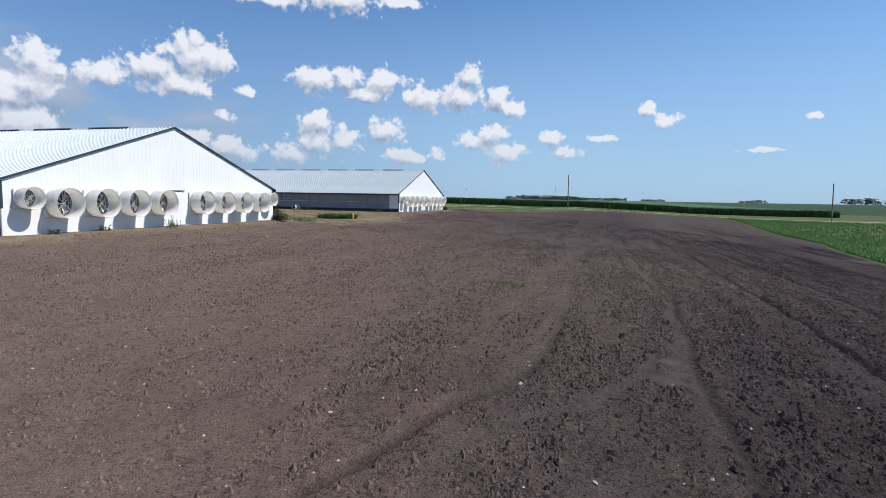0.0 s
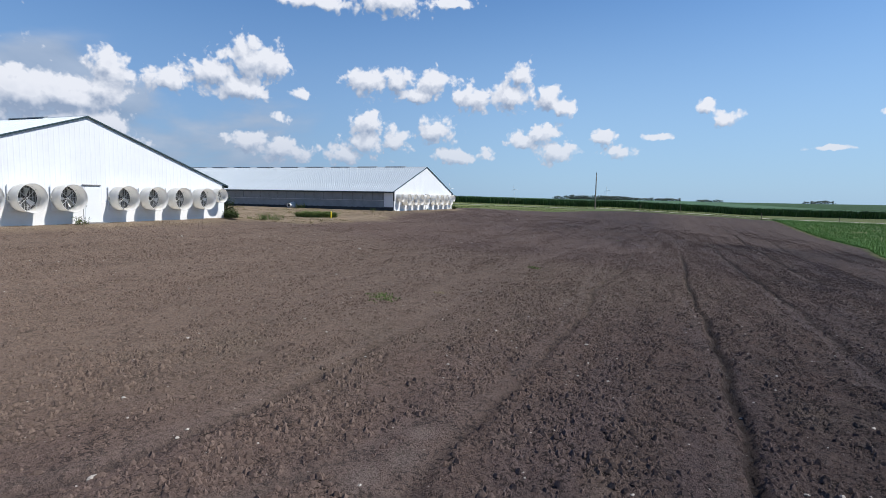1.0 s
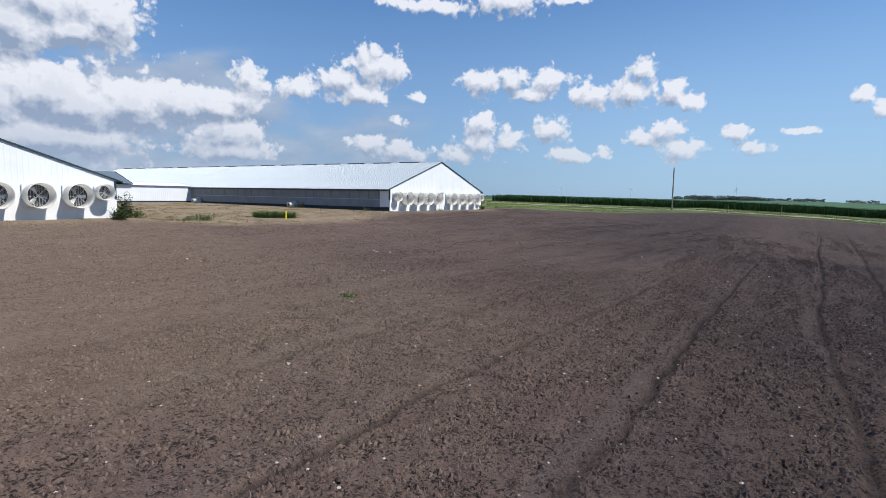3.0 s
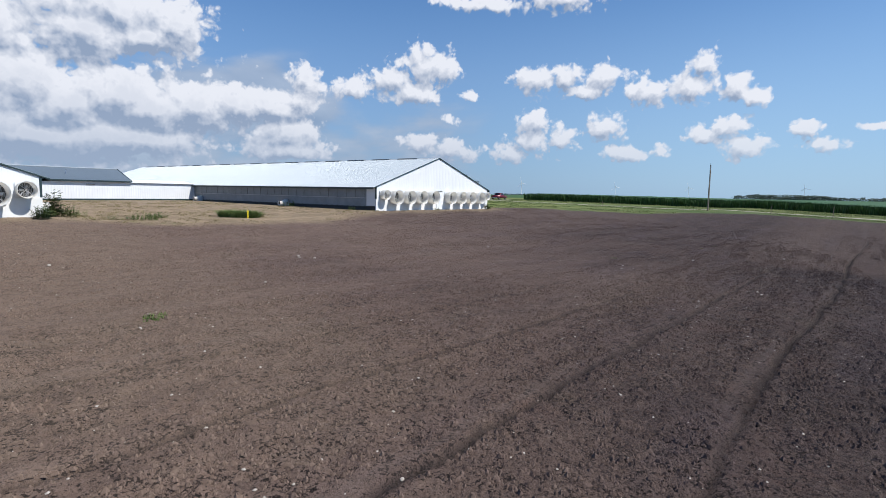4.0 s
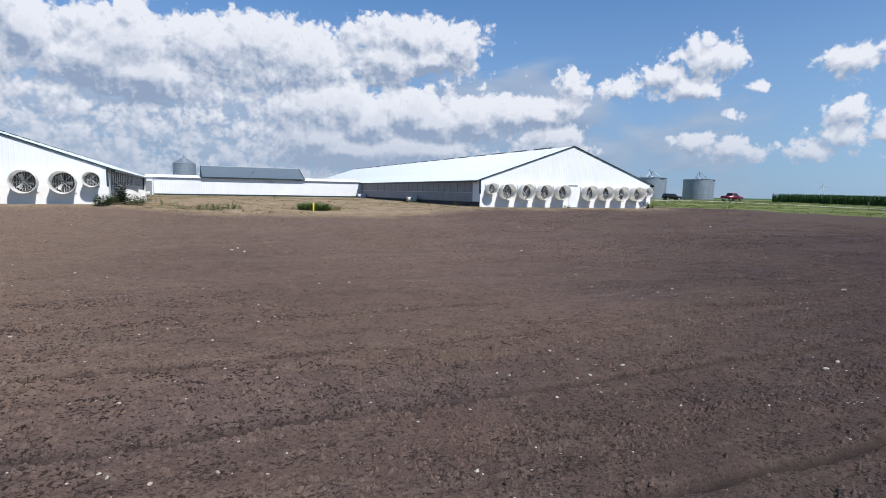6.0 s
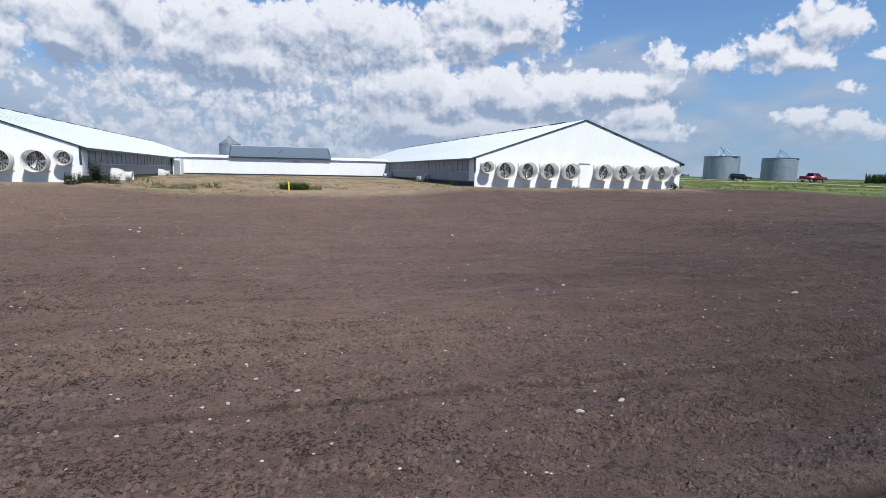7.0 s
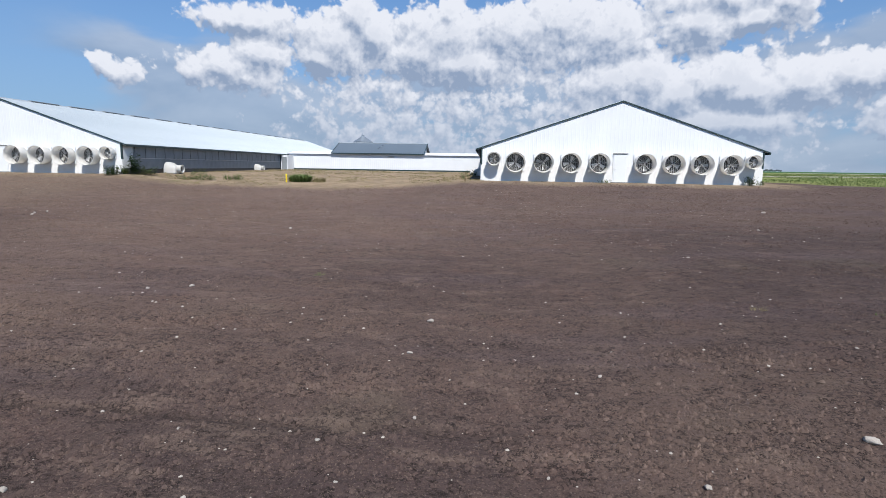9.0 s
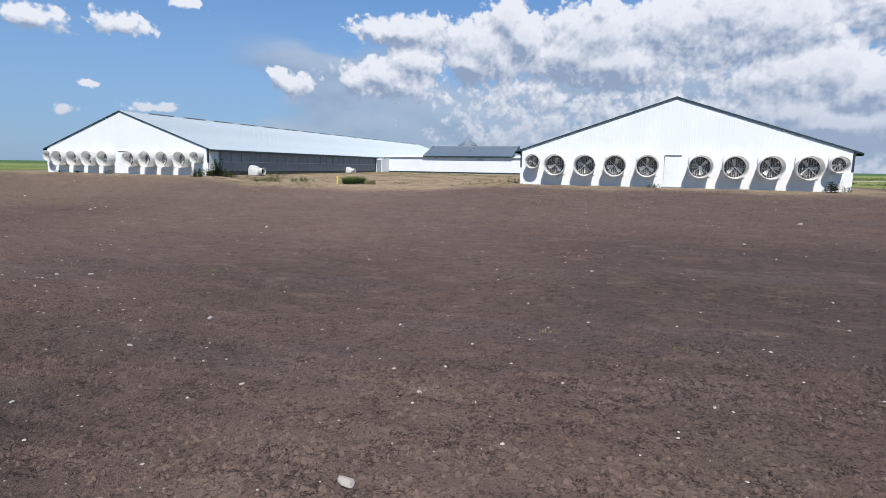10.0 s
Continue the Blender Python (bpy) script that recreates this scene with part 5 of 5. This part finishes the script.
# ---- clods and stones ----
ROUTE_X, ROUTE_Y = [-80, -70, -63.8, -56.8, -53, -42, -33.7, -25, -12, 0, 9, 20], [-19, -26, -31.3, -35.6, -37.5, -42, -44.3, -45.3, -45.5, -44.2, -42.2, -38]
n = 900000
px, py = rng.uniform(-68, 40, n), rng.uniform(-50, -6, n)
gap = np.abs(py - np.interp(px, ROUTE_X, ROUTE_Y))
gap = np.where(px < -44, np.clip((gap + 9) * .55, 2, 60), gap)
sure = (gap > 1.5) & (rng.uniform(0, 1, n) < np.exp(-np.clip(gap - 9, 0, 60) / 11 - np.clip(px - 10, 0, 60) / 14))
px, py = px[sure], py[sure]
pad_, grass_ = masks(px, py)
chance = np.clip(roughness(px, py) * 1.5 - .15, .1, 1)
chance *= .2 + 1.1 * step(.42, .6, fractal(px * .25, py * 1.6, 1.1, 3, 55))
keep = (pad_ < .3) & (grass_ < .3) & (rng.uniform(0, 1, len(px)) < chance) & (smear(px, py) < .3) & (rill(px, py) < .2)
px, py = px[keep][:165000], py[keep][:165000]
size = (.012 + .052 * rng.uniform(0, 1, len(px)) ** 2.8 * np.clip(roughness(px, py) + .25, .4, 1)) * (1 + .08 * (1 - step(-56, -42, px)) + .4 * step(-30, -18, py))
# coarser scattered lumps before the barns
qx, qy = rng.uniform(-62, 34, 60000), rng.uniform(-23, -1, 60000)
pad_, grass_ = masks(qx, qy)
keep = (pad_ < .6) & (grass_ < .2) & (rng.uniform(0, 1, 60000) < .15 + .9 * step(.4, .62, fractal(qx * .3, qy, 0.9, 3, 56)))
px, py = np.concatenate([px, qx[keep]]), np.concatenate([py, qy[keep]])
size = np.concatenate([size, .02 + .045 * rng.uniform(0, 1, keep.sum()) ** 2.5])
mix = rng.permutation(len(px))
px, py, size = px[mix], py[mix], size[mix]
SHAPES = (LUMP_V, LUMP_V * (1.5, .7, .9) + (0, .1, .05), LUMP_V[:, (1, 0, 2)] * (.8, -1.25, 1.35))
for k, shape in enumerate(SHAPES):
    qx, qy, qs = px[k::3], py[k::3], size[k::3]
    clods = scatter("soil_clods", (shape, LUMP_F), np.stack([qx, qy, ground_at(qx, qy) - qs * .15], -1), qs, rng.uniform(0, 6.28, len(qx)), GROUND, "loose dark-brown soil clods over tilled field", "soil", 1.6)
    for key, values in (("pad", 0 * qx), ("grass", 0 * qx), ("darkness", soil_darkness(qx, qy) - .12), ("track", 0 * qx), ("smear", 0 * qx), ("rough", 0 * qx - .8)):
        clods.data.attributes.new(key, "FLOAT", "POINT").data.foreach_set("value", np.repeat(values, len(LUMP_V)).astype(np.float32))
n = 4200
px, py = rng.uniform(-67, 17, n), -43 + 38 * rng.uniform(0, 1, n) ** 1.1
keep = (masks(px, py)[1] < .3)
px, py = px[keep], py[keep]
size = .012 + .032 * rng.uniform(0, 1, len(px)) ** 4
scatter("pebbles", (LUMP_V, LUMP_F), np.stack([px, py, ground_at(px, py)], -1), size, rng.uniform(0, 6.28, len(px)), STONE, "small pale limestone pebbles scattered on soil", "pebbles", 1.1)


def stone_mesh(seed):
    r = random.Random(seed)
    bm = bmesh.new()
    bmesh.ops.create_icosphere(bm, subdivisions=2, radius=1.0)
    off = Vector((r.uniform(0, 50), r.uniform(0, 50), 0))
    for v in bm.verts:
        v.co *= 1 + .35 * noise.noise(v.co * 1.1 + off) + .1 * noise.noise(v.co * 3 + off)
        v.co = Vector((v.co.x * 1.25, v.co.y * .85, v.co.z * .6))
    me = bpy.data.meshes.new("stone")
    bm.to_mesh(me)
    bm.free()
    me.materials.append(STONE)
    return me


STONES = [stone_mesh(k) for k in range(5)]
NOTED_WEST = [(-61.9, -21.9, 0.06), (-62.8, -26.3, 0.07), (-64.5, -21.8, 0.04), (-59.8, -28.9, 0.05), (-62.1, -15.4, 0.06), (-53.2, -25.4, 0.05), (-59.2, -24.8, 0.10), (-52.4, -35.1, 0.06), (-53.8, -20.8, 0.07), (-49.1, -29.8, 0.07),
    (-56.6, -29.8, 0.03), (-49.1, -27.3, 0.07), (-50.4, -28.2, 0.05), (-48.2, -26.5, 0.05), (-47.8, -23.8, 0.05), (-50.3, -29.0, 0.03), (-50.0, -32.9, 0.03), (-46.8, -36.0, 0.04)]
NOTED_MIDDLE = [(-42.9, -18.2, 0.11), (-41.2, -29.6, 0.08), (-43.7, -25.2, 0.07), (-35.4, -26.3, 0.09), (-39.9, -6.0, 0.11), (-36.0, -36.6, 0.06), (-30.3, -37.9, 0.06), (-32.7, -34.1, 0.06), (-34.2, -37.7, 0.04), (-34.0, -14.3, 0.13),
    (-22.9, -16.8, 0.10), (-26.2, -37.5, 0.05), (-30.9, -41.7, 0.04), (-25.7, -37.8, 0.05), (-27.0, -34.9, 0.05), (-23.5, -30.3, 0.07), (-28.8, -30.5, 0.06), (-23.2, -17.3, 0.11), (-20.9, -25.9, 0.07), (-19.2, -36.0, 0.06),
    (-28.8, -22.4, 0.08), (-17.5, -36.5, 0.06), (-24.9, -37.8, 0.05), (-24.3, -38.1, 0.04), (-24.7, -31.8, 0.05), (-26.3, -35.0, 0.05), (-17.3, -34.8, 0.06), (-18.4, -36.1, 0.04), (-25.0, -34.7, 0.04), (-20.9, -39.3, 0.03),
    (-16.4, -36.3, 0.07), (-17.1, -35.6, 0.06), (-16.0, -38.1, 0.04), (-14.4, -39.0, 0.04), (-16.2, -34.5, 0.05), (-19.8, -25.9, 0.08), (-22.7, -18.0, 0.13)]
NOTED_EAST = [(-0.7, -32.3, 0.13), (-12.0, -38.1, 0.10), (-8.8, -30.1, 0.09), (-11.0, -37.8, 0.09), (-4.9, -38.9, 0.08), (-5.3, -40.0, 0.06), (-5.8, -37.0, 0.05), (-9.7, -37.9, 0.04), (-7.7, -29.8, 0.10), (-0.9, -34.3, 0.08),
    (-1.7, -37.5, 0.05), (-3.7, -37.4, 0.04), (-2.3, -35.0, 0.04), (-5.1, -37.0, 0.05), (-8.4, -20.0, 0.12), (-1.2, -38.4, 0.04), (-4.8, -33.3, 0.05)]
NOTED_FAR_EAST = [(2.5, -35.1, 0.06), (5.5, -34.6, 0.06), (5.6, -37.1, 0.15), (3.1, -38.2, 0.08), (7.4, -25.2, 0.08), (1.3, -38.1, 0.04), (7.6, -33.6, 0.05), (15.9, -12.5, 0.16), (4.7, -33.8, 0.05), (2.2, -32.1, 0.05),
    (3.4, -33.1, 0.05), (12.5, -19.2, 0.10)]
r = random.Random(9)
loose = [(r.uniform(-62, 14), -40 + 26 * r.random() ** 1.3, .025 + .035 * r.random() ** 2) for _ in range(90)]
for k, (x, y, s) in enumerate(NOTED_WEST + NOTED_MIDDLE + NOTED_EAST + NOTED_FAR_EAST + loose):
    s *= .62
    ob = new("stone", STONES[k % 5])
    ob.matrix_basis = pose(x, y, float(ground_at(x, y)) + s * .3, r.uniform(-15, 15), r.uniform(-15, 15), r.uniform(0, 360)) @ Matrix.Scale(s, 4)
    tagged(ob, "pale fist-sized limestone lying on tilled soil" if s > .045 else "small pale limestone lying on tilled soil", "stone", "stones on the soil")
